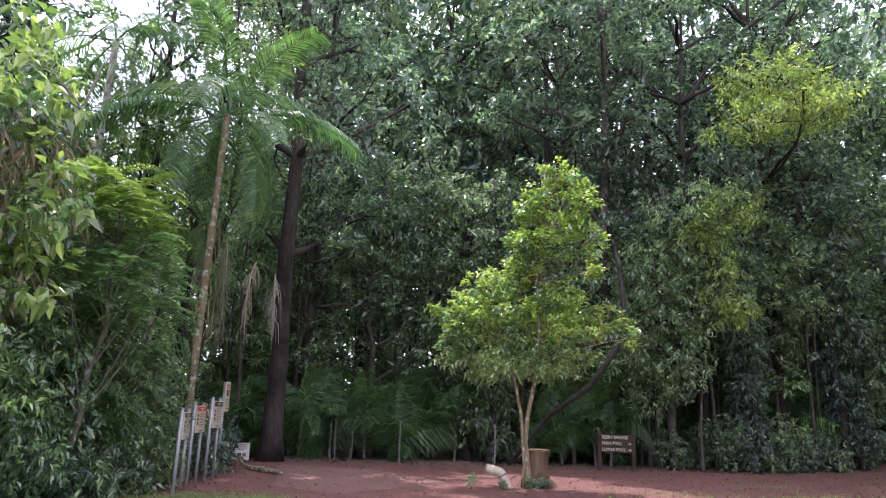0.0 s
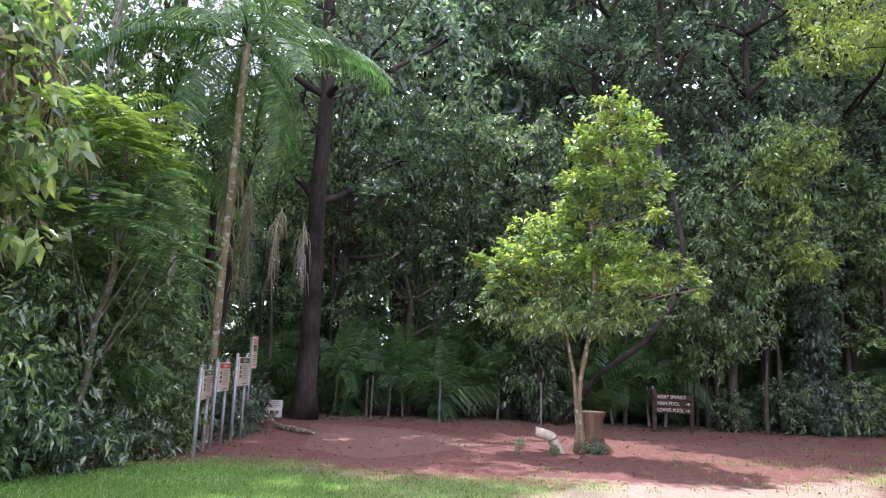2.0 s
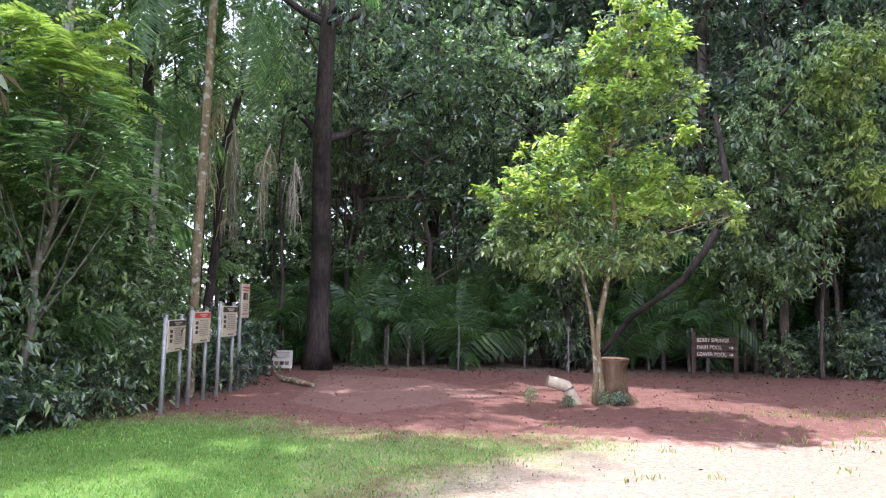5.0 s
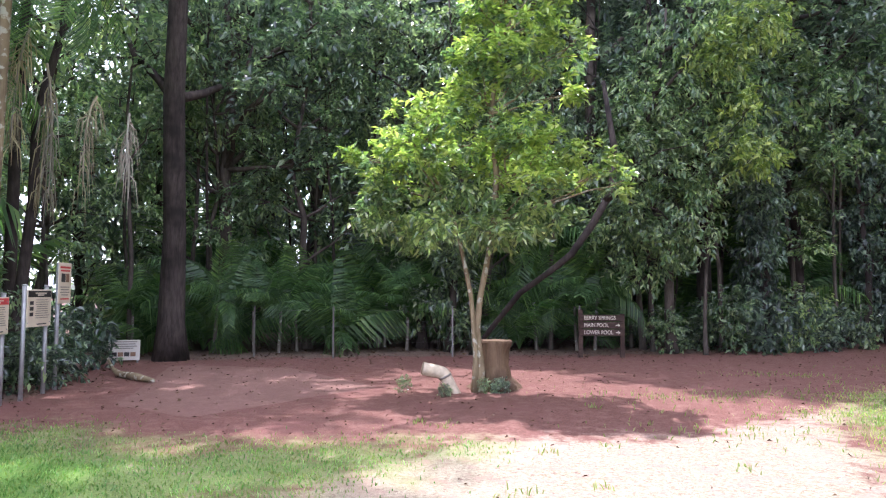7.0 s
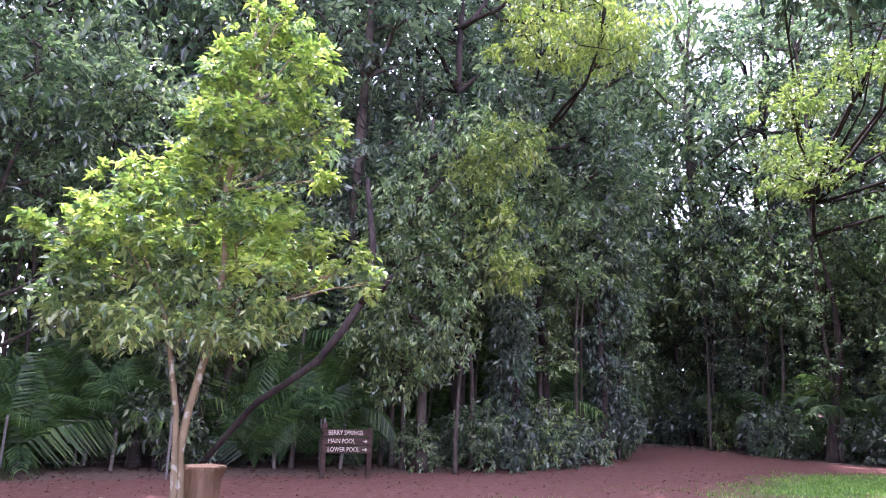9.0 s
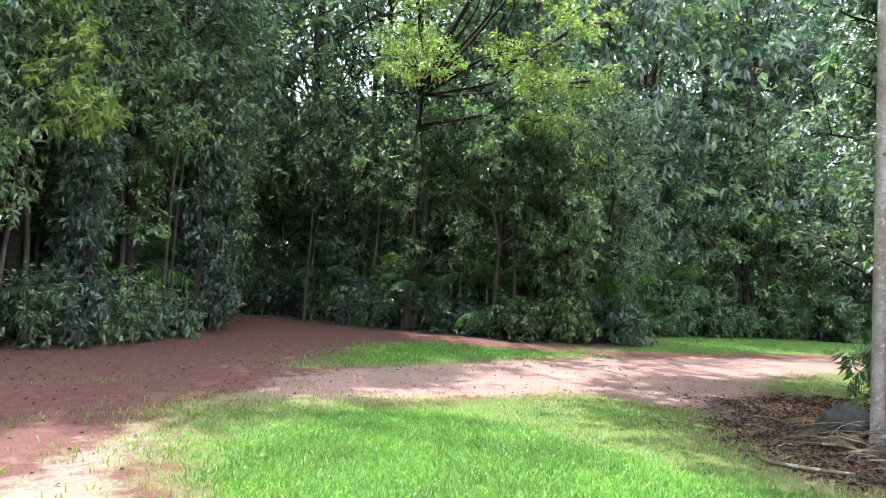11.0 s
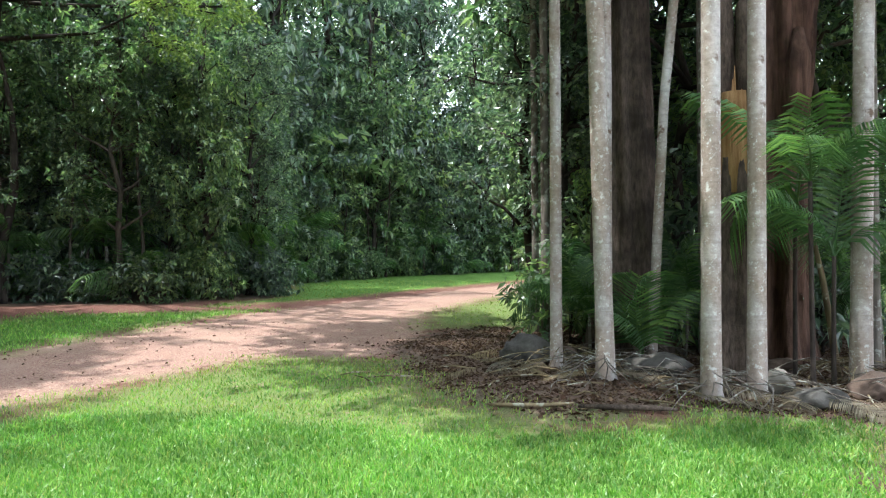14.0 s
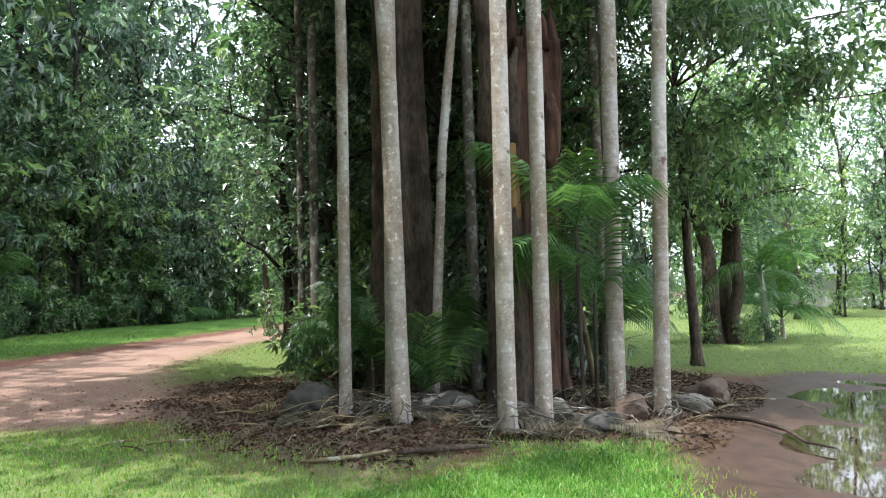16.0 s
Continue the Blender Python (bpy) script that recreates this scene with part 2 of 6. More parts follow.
def ground_material():
    k = Mat("ground")

    def attr(n):
        a = k.n.new("ShaderNodeAttribute")
        a.attribute_name = n
        return a.outputs["Fac"]
    fine, mid, big = k.noise(38, 6, 0.7), k.noise(5.0, 5, 0.65), k.noise(0.7, 3)
    grit = k.noise(120, 3, 0.7)
    dirt = k.ramp(fine, (0.28, (0.082, 0.034, 0.025)), (0.52, (0.152, 0.068, 0.050)), (0.75, (0.27, 0.145, 0.112)))
    dirt = k.mix(k.step(mid, 0.45, 0.7), dirt, (0.205, 0.108, 0.082))
    dirt = k.mix(k.step(big, 0.5, 0.75), dirt, (0.17, 0.075, 0.06))
    peb = k.math("ADD", k.math("MULTIPLY", grit, 0.45), k.math("MULTIPLY", k.noise(26, 4, 0.7), 0.55))
    grav = k.ramp(peb, (0.36, (0.13, 0.06, 0.05)), (0.5, (0.35, 0.212, 0.162)), (0.64, (0.60, 0.45, 0.37)))
    # Cream tone, partly the soil's own, partly sun glare put into the colour.
    sunlit_sand = k.ramp(peb, (0.36, (0.15, 0.115, 0.068)), (0.5, (0.29, 0.25, 0.17)), (0.64, (0.44, 0.40, 0.29)))
    grav = k.mix(k.step(attr("sunlit_sand"), -0.8, 0.8), grav, sunlit_sand)
    grav = k.mix(k.math("MULTIPLY", k.step(mid, 0.48, 0.62), 0.6), grav, (0.33, 0.20, 0.165))
    grav = k.mix(k.step(k.noise(17, 4, 0.7), 0.58, 0.66), grav, (0.17, 0.11, 0.085))
    grav = k.mix(k.math("MULTIPLY", k.step(big, 0.5, 0.7), 0.5), grav, (0.42, 0.295, 0.225))
    lit = k.ramp(fine, (0.25, (0.055, 0.038, 0.028)), (0.5, (0.145, 0.10, 0.075)), (0.75, (0.28, 0.21, 0.16)))
    lit = k.mix(k.step(mid, 0.45, 0.7), lit, (0.10, 0.062, 0.045))
    grs = k.ramp(fine, (0.28, (0.05, 0.12, 0.018)), (0.6, (0.11, 0.215, 0.032)), (0.8, (0.22, 0.29, 0.085)))
    grs = k.mix(k.step(mid, 0.55, 0.75), grs, (0.19, 0.20, 0.075))
    worn = k.mix(k.step(mid, 0.54, 0.70), k.ramp(fine, (0.3, (0.085, 0.135, 0.03)), (0.7, (0.21, 0.27, 0.085))), (0.26, 0.195, 0.13))
    grs = k.mix(k.step(k.math("ADD", attr("lush"), k.math("SUBTRACT", k.noise(1.6, 4), 0.5)), -0.5, 0.3), worn, grs)
    wob = k.math("MULTIPLY", k.math("SUBTRACT", k.math("ADD", mid, k.noise(1.6, 4)), 1.0), 1.8)

    def edge(name, width):
        return k.step(k.math("ADD", attr(name), wob), -width, width)
    c = k.mix(edge("gravel", 0.35), dirt, grav)
    c = k.mix(k.math("MULTIPLY", k.step(attr("pad"), -0.02, 0.04), 0.32), c, (0.30, 0.19, 0.15))
    c = k.mix(edge("litter", 0.25), c, lit)
    c = k.mix(edge("grass", 0.75), c, grs)
    wet = k.step(k.math("ADD", k.math("ADD", attr("wet"), 0.55), wob), -0.3, 0.3)
    c = k.mix(wet, c, k.ramp(mid, (0.35, (0.045, 0.026, 0.018)), (0.65, (0.095, 0.052, 0.036))))
    k.colour(c)
    r = k.n.new("ShaderNodeMapRange")
    r.inputs[3].default_value, r.inputs[4].default_value = 0.95, 0.5
    k.link(wet, r.inputs[0])
    k.rough(r.outputs[0], 0, 0.3)
    return k.bump(k.math("ADD", fine, k.math("MULTIPLY", grit, 0.5)), 0.7, 0.02).m


M["ground"] = ground_material()
kw = Mat("puddle_water")
kw.colour((0.05, 0.032, 0.022)).rough(0.03, 0, 0.6).bump(kw.noise(3.0, 2), 0.05, 0.01)
M["water"] = kw.m


# ---- mesh helpers ----
def mesh_from(name, v, f, smooth=False):
    me = bpy.data.meshes.new(name)
    v = np.asarray(v, dtype=np.float32)
    f = np.asarray(f, dtype=np.int32)
    me.vertices.add(len(v))
    me.vertices.foreach_set("co", v.ravel())
    k = f.shape[1]
    me.loops.add(f.size)
    me.loops.foreach_set("vertex_index", f.ravel())
    me.polygons.add(len(f))
    me.polygons.foreach_set("loop_start", np.arange(0, f.size, k, dtype=np.int32))
    me.polygons.foreach_set("loop_total", np.full(len(f), k, dtype=np.int32))
    me.update(calc_edges=True)
    me.polygons.foreach_set("use_smooth", np.full(len(f), smooth))
    return me


def part(name, bm, material, parent=None, label="", m=None):
    """Links a bmesh or a mesh as one object, under a thing or a part."""
    if isinstance(bm, bmesh.types.BMesh):
        me = bpy.data.meshes.new(name)
        bm.to_mesh(me)
        bm.free()
    else:
        me = bm
    if not me.materials:
        me.materials.append(material)
    ob = new(name, me)
    ob.parent = parent
    if m is not None:
        ob.matrix_basis = m
    if label:
        ob["label"] = label
    return ob


def thing(name, m, label, category, group="", kind=""):
    ob = new(name)
    ob.empty_display_size = 0.2
    ob.matrix_basis = m
    return tagged(ob, label, category, group, kind)


def box(bm, sx, sy, sz, m=Matrix(), bevel=0.0):
    r = bmesh.ops.create_cube(bm, size=1.0, matrix=m @ Matrix.Diagonal((sx, sy, sz, 1)))
    if bevel:
        es = list({e for v in r["verts"] for e in v.link_edges})
        bmesh.ops.bevel(bm, geom=es, offset=bevel, segments=2, affect="EDGES", profile=0.5)
    return bm


def tube(bm, pts, radii, sides=8, cap=True, wob=0.0, rng=RNG):
    """A tapered tube along points."""
    pts = [Vector(p) for p in pts]
    rings = []
    for i, p in enumerate(pts):
        d = (pts[min(i + 1, len(pts) - 1)] - pts[max(i - 1, 0)]).normalized()
        a = d.cross(Vector((0.13, 0.97, 0.2)) if abs(d.y) < 0.9 else Vector((1, 0, 0.1))).normalized()
        b = d.cross(a)
        ring = []
        for j in range(sides):
            ang = 2 * math.pi * j / sides
            r = radii[i] * (1 + wob * float(rng.uniform(-1, 1)))
            ring.append(bm.verts.new(p + (a * math.cos(ang) + b * math.sin(ang)) * r))
        rings.append(ring)
    for r0, r1 in zip(rings, rings[1:]):
        for j in range(sides):
            f = bm.faces.new((r0[j], r0[(j + 1) % sides], r1[(j + 1) % sides], r1[j]))
            f.smooth = True
    if cap:
        bm.faces.new(rings[-1])
        bm.faces.new(list(reversed(rings[0])))
    return bm


def unit(a):
    return a / np.maximum(np.linalg.norm(a, axis=1, keepdims=True), 1e-6)


def leaf_sprays(centres, outward, length, twig, per, rng, droop=0.3, width=0.42, spread=0.9, flat=1.0):
    """Sprays of folded leaves along short twigs. Returns vertices and triangles."""
    n = len(centres)
    t = unit(outward + rng.normal(0, spread * 0.6, (n, 3)) + np.array((0, 0, -droop * 0.6)))
    u = np.linspace(0.05, 1.0, per)
    base = centres[:, None, :] + t[:, None, :] * (u[None, :, None] * twig)
    base = base.reshape(-1, 3) + rng.normal(0, twig * 0.10, (n * per, 3))
    tt = np.repeat(t, per, axis=0)
    side = unit(np.cross(tt, rng.normal(0, 1, (n * per, 3))))
    d = tt * 0.55 + side + np.array((0, 0, -droop)) + rng.normal(0, 0.25, (n * per, 3))
    d = unit(d * np.array((1, 1, flat)))
    up = unit(np.array((0, 0, 1.0)) + rng.normal(0, 0.55 * flat, (n * per, 3)))
    s = unit(np.cross(d, up))
    nn = np.cross(s, d)
    L = length * rng.uniform(0.65, 1.25, (n * per, 1))
    w = L * width * 0.5
    p1 = base + d * L * 0.45 + s * w + nn * w * 0.35
    p3 = base + d * L * 0.45 - s * w + nn * w * 0.35
    p2 = base + d * L + np.array((0, 0, -1.0)) * L * 0.14
    v = np.stack((base, p1, p2, p3), axis=1).reshape(-1, 3)
    i = np.arange(len(base))[:, None] * 4
    f = np.concatenate((i + np.array([[0, 1, 2]]), i + np.array([[0, 2, 3]])), axis=0)
    return v, f


def blob_points(blobs, count, rng, shell=0.55):
    """Points through ellipsoids (x, y, z, rx, ry, rz), thicker towards their skins, and the ways outwards."""
    b = np.array(blobs, dtype=float)
    vol = (b[:, 3] * b[:, 4] * b[:, 5]) ** 0.75
    idx = rng.choice(len(b), count, p=vol / vol.sum())
    d = unit(rng.normal(0, 1, (count, 3)))
    r = rng.uniform(0, 1, (count, 1)) ** shell
    r = r * (0.86 + 0.28 * rng.uniform(0, 1, (count, 1)))
    return b[idx, :3] + d * r * b[idx, 3:], d


def crown_mesh(name, blobs, twigs, length, rng, per=14, twig=0.45, droop=0.3, width=0.42, shell=0.55, flat=1.0):
    c, d = blob_points(blobs, twigs, rng, shell)
    v, f = leaf_sprays(c, d * np.array((1, 1, flat)), length, twig, per, rng, droop, width, 0.9, flat)
    return mesh_from(name, v, f)


def bent_line(rng, base, top, n=7, sway=0.15):
    base, top = np.array(base, float), np.array(top, float)
    pts = []
    off = np.zeros(3)
    for i in range(n):
        u = i / (n - 1)
        off = off + rng.normal(0, sway, 3) * (0 < i < n - 1) * np.array((1, 1, 0.2))
        pts.append(base + (top - base) * u + off * math.sin(math.pi * min(1, u * 1.1)))
    return pts


def limbs_to(bm, trunk_pts, blobs, r0, rng):
    """Limbs that run from the trunk to the middle of each part of the crown."""
    tp = np.array(trunk_pts)
    for b in blobs:
        c = np.array(b[:3])
        lower = tp[tp[:, 2] < c[2] - 0.25 * b[5]]
        s = lower[-1] if len(lower) else tp[0]
        mid = (s + c) / 2 + rng.normal(0, 0.15, 3) * np.linalg.norm(c - s) * 0.4
        tube(bm, [s, (s + mid) / 2 + rng.normal(0, 0.05, 3), mid, (mid + c) / 2 + rng.normal(0, 0.08, 3), c], [r0, r0 * 0.8, r0 * 0.62, r0 * 0.45, r0 * 0.2], 6, False)
        for _ in range(3):
            e = c + rng.normal(0, 1, 3) * np.array(b[3:]) * 0.55
            tube(bm, [mid * 0.4 + c * 0.6, (c + e) / 2 + rng.normal(0, 0.08, 3), e], [r0 * 0.4, r0 * 0.26, r0 * 0.1], 4, False)


def tree(name, label, category, height, r0, blobs, twigs, leaf_len, bark_mat, leaf_mat, seed, per=14, twig=0.45, droop=0.3, width=0.42, shell=0.55, lean=(0, 0), limb=0.45, flat=1.0):
    rng = np.random.default_rng(seed)
    root = thing(name, Matrix(), label, category)
    pts = bent_line(rng, (0, 0, -0.1), (lean[0], lean[1], height), 9, 0.14 if r0 > 0.06 else 0.05)
    bm = bmesh.new()
    rad = [r0 * (1 - 0.8 * i / 8) for i in range(9)]
    rad[0] = r0 * 1.55
    tube(bm, pts[:1] + [pts[0] * 0.7 + pts[1] * 0.3] + pts[1:], rad[:1] + [r0 * 1.05] + rad[1:], 10, True, 0.05, rng)
    limbs_to(bm, pts, blobs, r0 * limb, rng)
    part("trunk", bm, bark_mat, root)
    part("crown", crown_mesh("crown", blobs, twigs, leaf_len, rng, per, twig, droop, width, shell, flat), leaf_mat, root)
    return root


def at(x, y, z=0.0, turn=0.0, s=1.0, sz=None):
    return pose(x, y, z, 0, 0, turn) @ Matrix.Diagonal((s, s, sz or s, 1))


# ---- ground ----
POLY = {
    "grass": [
        [(-9, -14), (-7.4, 8.2), (-6.1, 10.3), (-4.4, 10.9), (-2.7, 10.4), (-1.1, 10.9), (0.1, 11.2), (-0.5, 10.2), (-1.2, 9.2), (-1.4, 8.4), (-0.7, 6.5), (-0.4, 3), (-0.4, -14)],
        [(4.2, 12.8), (4.8, 14.6), (5.5, 15.7), (6.3, 15.6), (8.1, 14.8), (11.4, 14.2), (11.7, 12.6), (10.5, 11.8), (9.7, 10.9), (9.0, 9.7), (9.5, 9.0), (10.0, 8.3), (9.8, 7.2), (8.7, 6.9), (7.4, 7.1), (6, 4), (4.6, 4), (4.1, 9)],
        [(8.6, 18.6), (10.9, 21.0), (12.9, 22.8), (15.2, 22.8), (16.4, 20.7), (18.2, 18.8), (14.8, 18.9), (11.6, 18.6), (9.9, 18.3)],
        [(15.4, 13.4), (18.6, 14.4), (24, 14.2), (40, 9.5), (90, -10), (60, -70), (10, -40), (13.6, 1.4), (15.2, 3.9), (17.6, 6), (17.2, 10), (16.2, 12.5)],
        [(18.4, 20.7), (22, 19.0), (26, 18.4), (40, 15), (90, 10), (90, 60), (27, 23.4), (22, 20.8)],
    ],
    "lush": [
        [(4.4, 4), (4.5, 12.6), (5.3, 13.7), (6.8, 14.5), (8.0, 14.0), (8.4, 12.6), (8.2, 11.9), (8.5, 10.6), (8.9, 9.3), (9.7, 8.3), (9.6, 7.3), (8.7, 7.0), (7.4, 7.2), (6, 4)],
        [(-9, -14), (-7.4, 8.0), (-6.0, 9.8), (-4.4, 10.2), (-2.9, 9.6), (-2.2, 8.0), (-1.6, 6.0), (-1.4, -14)],
        [(9.6, 19.2), (11, 20.6), (13, 22.0), (15, 22.2), (15.8, 20.4), (17, 19.3), (14.8, 19.4), (11.6, 19)],
        [(18.4, 20.7), (22, 19.0), (26, 18.4), (40, 15), (90, 10), (90, 60), (27, 23.4), (22, 20.8)],
    ],
    # Real gravel track, but its near left edge paints where sunlight stops.
    "gravel": [[(-0.6, -14), (-1.4, 8.8), (-0.2, 11.4), (2, 11.9), (5, 15.0), (8, 17.8), (12, 18.7), (14.8, 18.5), (20, 18), (30, 16), (60, 12), (60, 8), (40, 10), (24, 14.2), (18.6, 14.4), (16, 13.4), (12, 12.4), (11.4, 14.4), (8, 14.8), (5.5, 15.9), (3.8, 13), (3.2, 8), (3, -14)]],
    "litter": [
        [(19.6, 1.6), (21.0, 2.2), (22.6, 1.4), (22.9, -1.6), (21.6, -2.4), (20.2, -1.0)],
        [(9.2, 10.7), (10.5, 12), (13.5, 13.2), (17.0, 12.6), (18.2, 8), (16.4, 4.4), (13, 3.6), (10.5, 5.6), (8.9, 6.8), (9.9, 7.3), (9.9, 8.6), (9.0, 9.6)],
        [(-30, -10), (-8.0, -10), (-7.2, 9), (-6.7, 12.8), (-8.6, 17.6), (-3.6, 19.6), (2, 21.4), (6.7, 24), (9, 26), (13, 33.2), (15, 32), (16.2, 27), (18.6, 22.6), (22, 20.8), (27, 24), (40, 26), (60, 90), (-60, 90)],
    ],
    # Pale sunlit ground painted up to the shade line of the wood.
    "sunlit_sand": [[(-1.6, -14), (-1.5, 8.8), (-0.2, 11.6), (2, 12.2), (4.2, 14.4), (6, 13.5), (3.6, 8), (3.4, -14)]],
    "pad": [[(-3.5, 12.0), (-4.9, 12.5), (-5.7, 14.3), (-7.0, 17.0), (-4.6, 17.2), (-2.0, 14.9)]],
    "wet": [[(14.6, 2.2), (13.2, 3.9), (11.4, 5.0), (9.6, 6.3), (8.2, 7.0), (7.6, 6.0), (9, 2), (13, 0)]],
}


def sdf(poly, x, y):
    """Signed distance to a polygon, positive inside."""
    p = np.array(poly, float)
    q = np.roll(p, -1, axis=0)
    dist = np.full(x.shape, 1e9)
    inside = np.zeros(x.shape, bool)
    for (ax, ay), (bx, by) in zip(p, q):
        ex, ey = bx - ax, by - ay
        u = np.clip(((x - ax) * ex + (y - ay) * ey) / (ex * ex + ey * ey + 1e-12), 0, 1)
        dist = np.minimum(dist, np.hypot(x - ax - u * ex, y - ay - u * ey))
        cross = ((ay > y) != (by > y)) & (x < (bx - ax) * (y - ay) / (by - ay + 1e-12) + ax)
        inside ^= cross
    return np.where(inside, dist, -dist)


def field(name, x, y):
    return np.clip(np.max([sdf(p, x, y) for p in POLY[name]], axis=0), -3, 3)


def ripple(x, y):
    return 0.012 * np.sin(1.7 * x + 0.6 * y) * np.sin(1.1 * y - 0.8 * x + 1.0) + 0.008 * np.sin(4.3 * x + 1.3) * np.sin(3.7 * y)


def build_ground():
    def axis(lo, hi, step):
        mid = np.arange(lo, hi + 1e-6, step)
        far = np.cumsum(step * 1.28 ** np.arange(1, 27))
        return np.concatenate((lo - far[::-1], mid, hi + far))
    xs, ys = axis(-10, 26, 0.18), axis(-2, 34, 0.2)
    gx, gy = np.meshgrid(xs, ys)
    wet = np.clip(field("wet", gx, gy) + 0.1, 0, 1)
    gz = ripple(gx, gy) - wet * (0.05 + 0.028 * np.sin(2.6 * gx + 1.9 * gy) * np.sin(3.1 * gy - 1.2 * gx) + 0.012 * np.sin(7 * gx) * np.sin(6.3 * gy))
    v = np.stack((gx, gy, gz), axis=-1).reshape(-1, 3)
    nx, ny = len(xs), len(ys)
    i = (np.arange(ny - 1)[:, None] * nx + np.arange(nx - 1)[None, :]).ravel()
    f = np.stack((i, i + 1, i + nx + 1, i + nx), axis=1)
    me = mesh_from("ground", v, f, True)
    for n in POLY:
        a = me.attributes.new(n, "FLOAT", "POINT")
        a.data.foreach_set("value", field(n, gx, gy).astype(np.float32).ravel())
    ob = part("ground", me, M["ground"])
    tagged(ob, "red dirt, pale gravel track and lawn with leaf litter", "ground", kind="structure")


build_ground()

# ---- woods: prototypes ----
PROTO = []


def proto(ob):
    PROTO.append(ob)
    return ob


def drop_prototypes():
    for ob in PROTO:
        for o in (*ob.children_recursive, ob):
            bpy.data.objects.remove(o)


def ring_blobs(rng, n, z0, z1, rmax, size, flat=0.7):
    out = []
    for i in range(n):
        u = (i + 0.5) / n
        z = z0 + (z1 - z0) * u
        a = i * 2.4 + rng.uniform(-0.5, 0.5)
        r = rmax * (0.35 + 0.65 * math.sin(math.pi * (0.18 + 0.78 * u))) * rng.uniform(0.45, 0.95)
        s = size * rng.uniform(0.75, 1.25)
        out.append((r * math.cos(a), r * math.sin(a), z, s, s, s * flat))
    return out


rg = np.random.default_rng(3)
TALL = [
    proto(tree("forest_tree", "tall dark-leaved rainforest tree with a brown trunk", "tree", 16, 0.19, ring_blobs(rg, 26, 5.0, 17.5, 3.0, 0.78, 0.6), 560, 0.22, M["bark_dark"], M["leaf_dark"], 11, 12, 0.55, 0.12, 0.5, flat=0.65)),
    proto(tree("forest_tree", "tall rainforest tree with thin layered foliage", "tree", 17, 0.16, ring_blobs(rg, 25, 4.0, 18.5, 2.8, 0.74, 0.6), 540, 0.215, M["bark_wood"], M["leaf_dark"], 12, 12, 0.55, 0.12, 0.5, flat=0.65)),
    proto(tree("forest_tree", "tall slim rainforest tree with dark glossy leaves", "tree", 15, 0.15, ring_blobs(rg, 24, 3.2, 16.5, 2.5, 0.72, 0.6), 540, 0.21, M["bark_dark"], M["leaf_dark"], 13, 12, 0.5, 0.12, 0.5, flat=0.65)),
]
TALL_FAR = [
    proto(tree("forest_tree", "tall dark tree further back in the wood", "tree", 16, 0.18, ring_blobs(rg, 11, 4.0, 18.0, 3.0, 1.7), 230, 0.42, M["bark_dark"], M["leaf_dark"], 14, 10, 0.8)),
    proto(tree("forest_tree", "tall mid-green tree further back in the wood", "tree", 17, 0.17, ring_blobs(rg, 11, 3.2, 18.5, 2.8, 1.6), 230, 0.40, M["bark_wood"], M["leaf_mid"], 15, 10, 0.8)),
]
EDGE = [
    proto(tree("edge_tree", "dense dark-green tree leafy almost to the ground", "tree", 8.5, 0.12, ring_blobs(rg, 22, 2.4, 9.0, 2.1, 0.62, 0.65), 500, 0.17, M["bark_dark"], M["leaf_dark"], 21, 12, 0.4, 0.15, 0.48, flat=0.7)),
    proto(tree("edge_tree", "dense mid-green tree hung with creepers", "tree", 9.5, 0.11, ring_blobs(rg, 22, 2.8, 10.2, 1.9, 0.62, 0.65), 500, 0.17, M["bark_wood"], M["leaf_mid"], 22, 12, 0.4, 0.35, 0.48, flat=0.8)),
]
EDGE_FAR = [
    proto(tree("edge_tree", "leafy dark tree deeper in the wood", "tree", 8.5, 0.11, ring_blobs(rg, 11, 0.9, 9.0, 1.9, 1.15), 200, 0.33, M["bark_dark"], M["leaf_dark"], 23, 11, 0.5)),
    proto(tree("edge_tree", "leafy mid-green tree deeper in the wood", "tree", 9.5, 0.11, ring_blobs(rg, 12, 0.9, 10.2, 1.8, 1.15), 200, 0.32, M["bark_dark"], M["leaf_mid"], 24, 11, 0.5)),
]
SAPLING = [
    proto(tree("sapling", "slender brown sapling stem with a sparse top", "tree", 7.5, 0.055, ring_blobs(rg, 6, 4.2, 7.9, 0.9, 0.5), 80, 0.19, M["bark_wood"], M["leaf_mid"], 31, 10, 0.35)),
    proto(tree("sapling", "slender dark sapling stem with a sparse top", "tree", 9.0, 0.05, ring_blobs(rg, 6, 5.5, 9.4, 1.0, 0.8), 85, 0.19, M["bark_dark"], M["leaf_dark"], 32, 10, 0.35, lean=(0.7, 0.2))),
]
SHRUB = [
    proto(tree("shrub", "leafy dark-green shrub at the wood's edge", "shrub", 1.3, 0.025, ring_blobs(rg, 8, 0.3, 1.6, 0.75, 0.5), 105, 0.16, M["bark_dark"], M["leaf_mid"], 41, 10, 0.28, shell=0.45)),
    proto(tree("shrub", "low shrub with broad dark leaves", "shrub", 1.0, 0.02, ring_blobs(rg, 7, 0.2, 1.15, 0.7, 0.45), 115, 0.18, M["bark_dark"], M["leaf_dark"], 42, 10, 0.25, width=0.5, shell=0.45)),
]

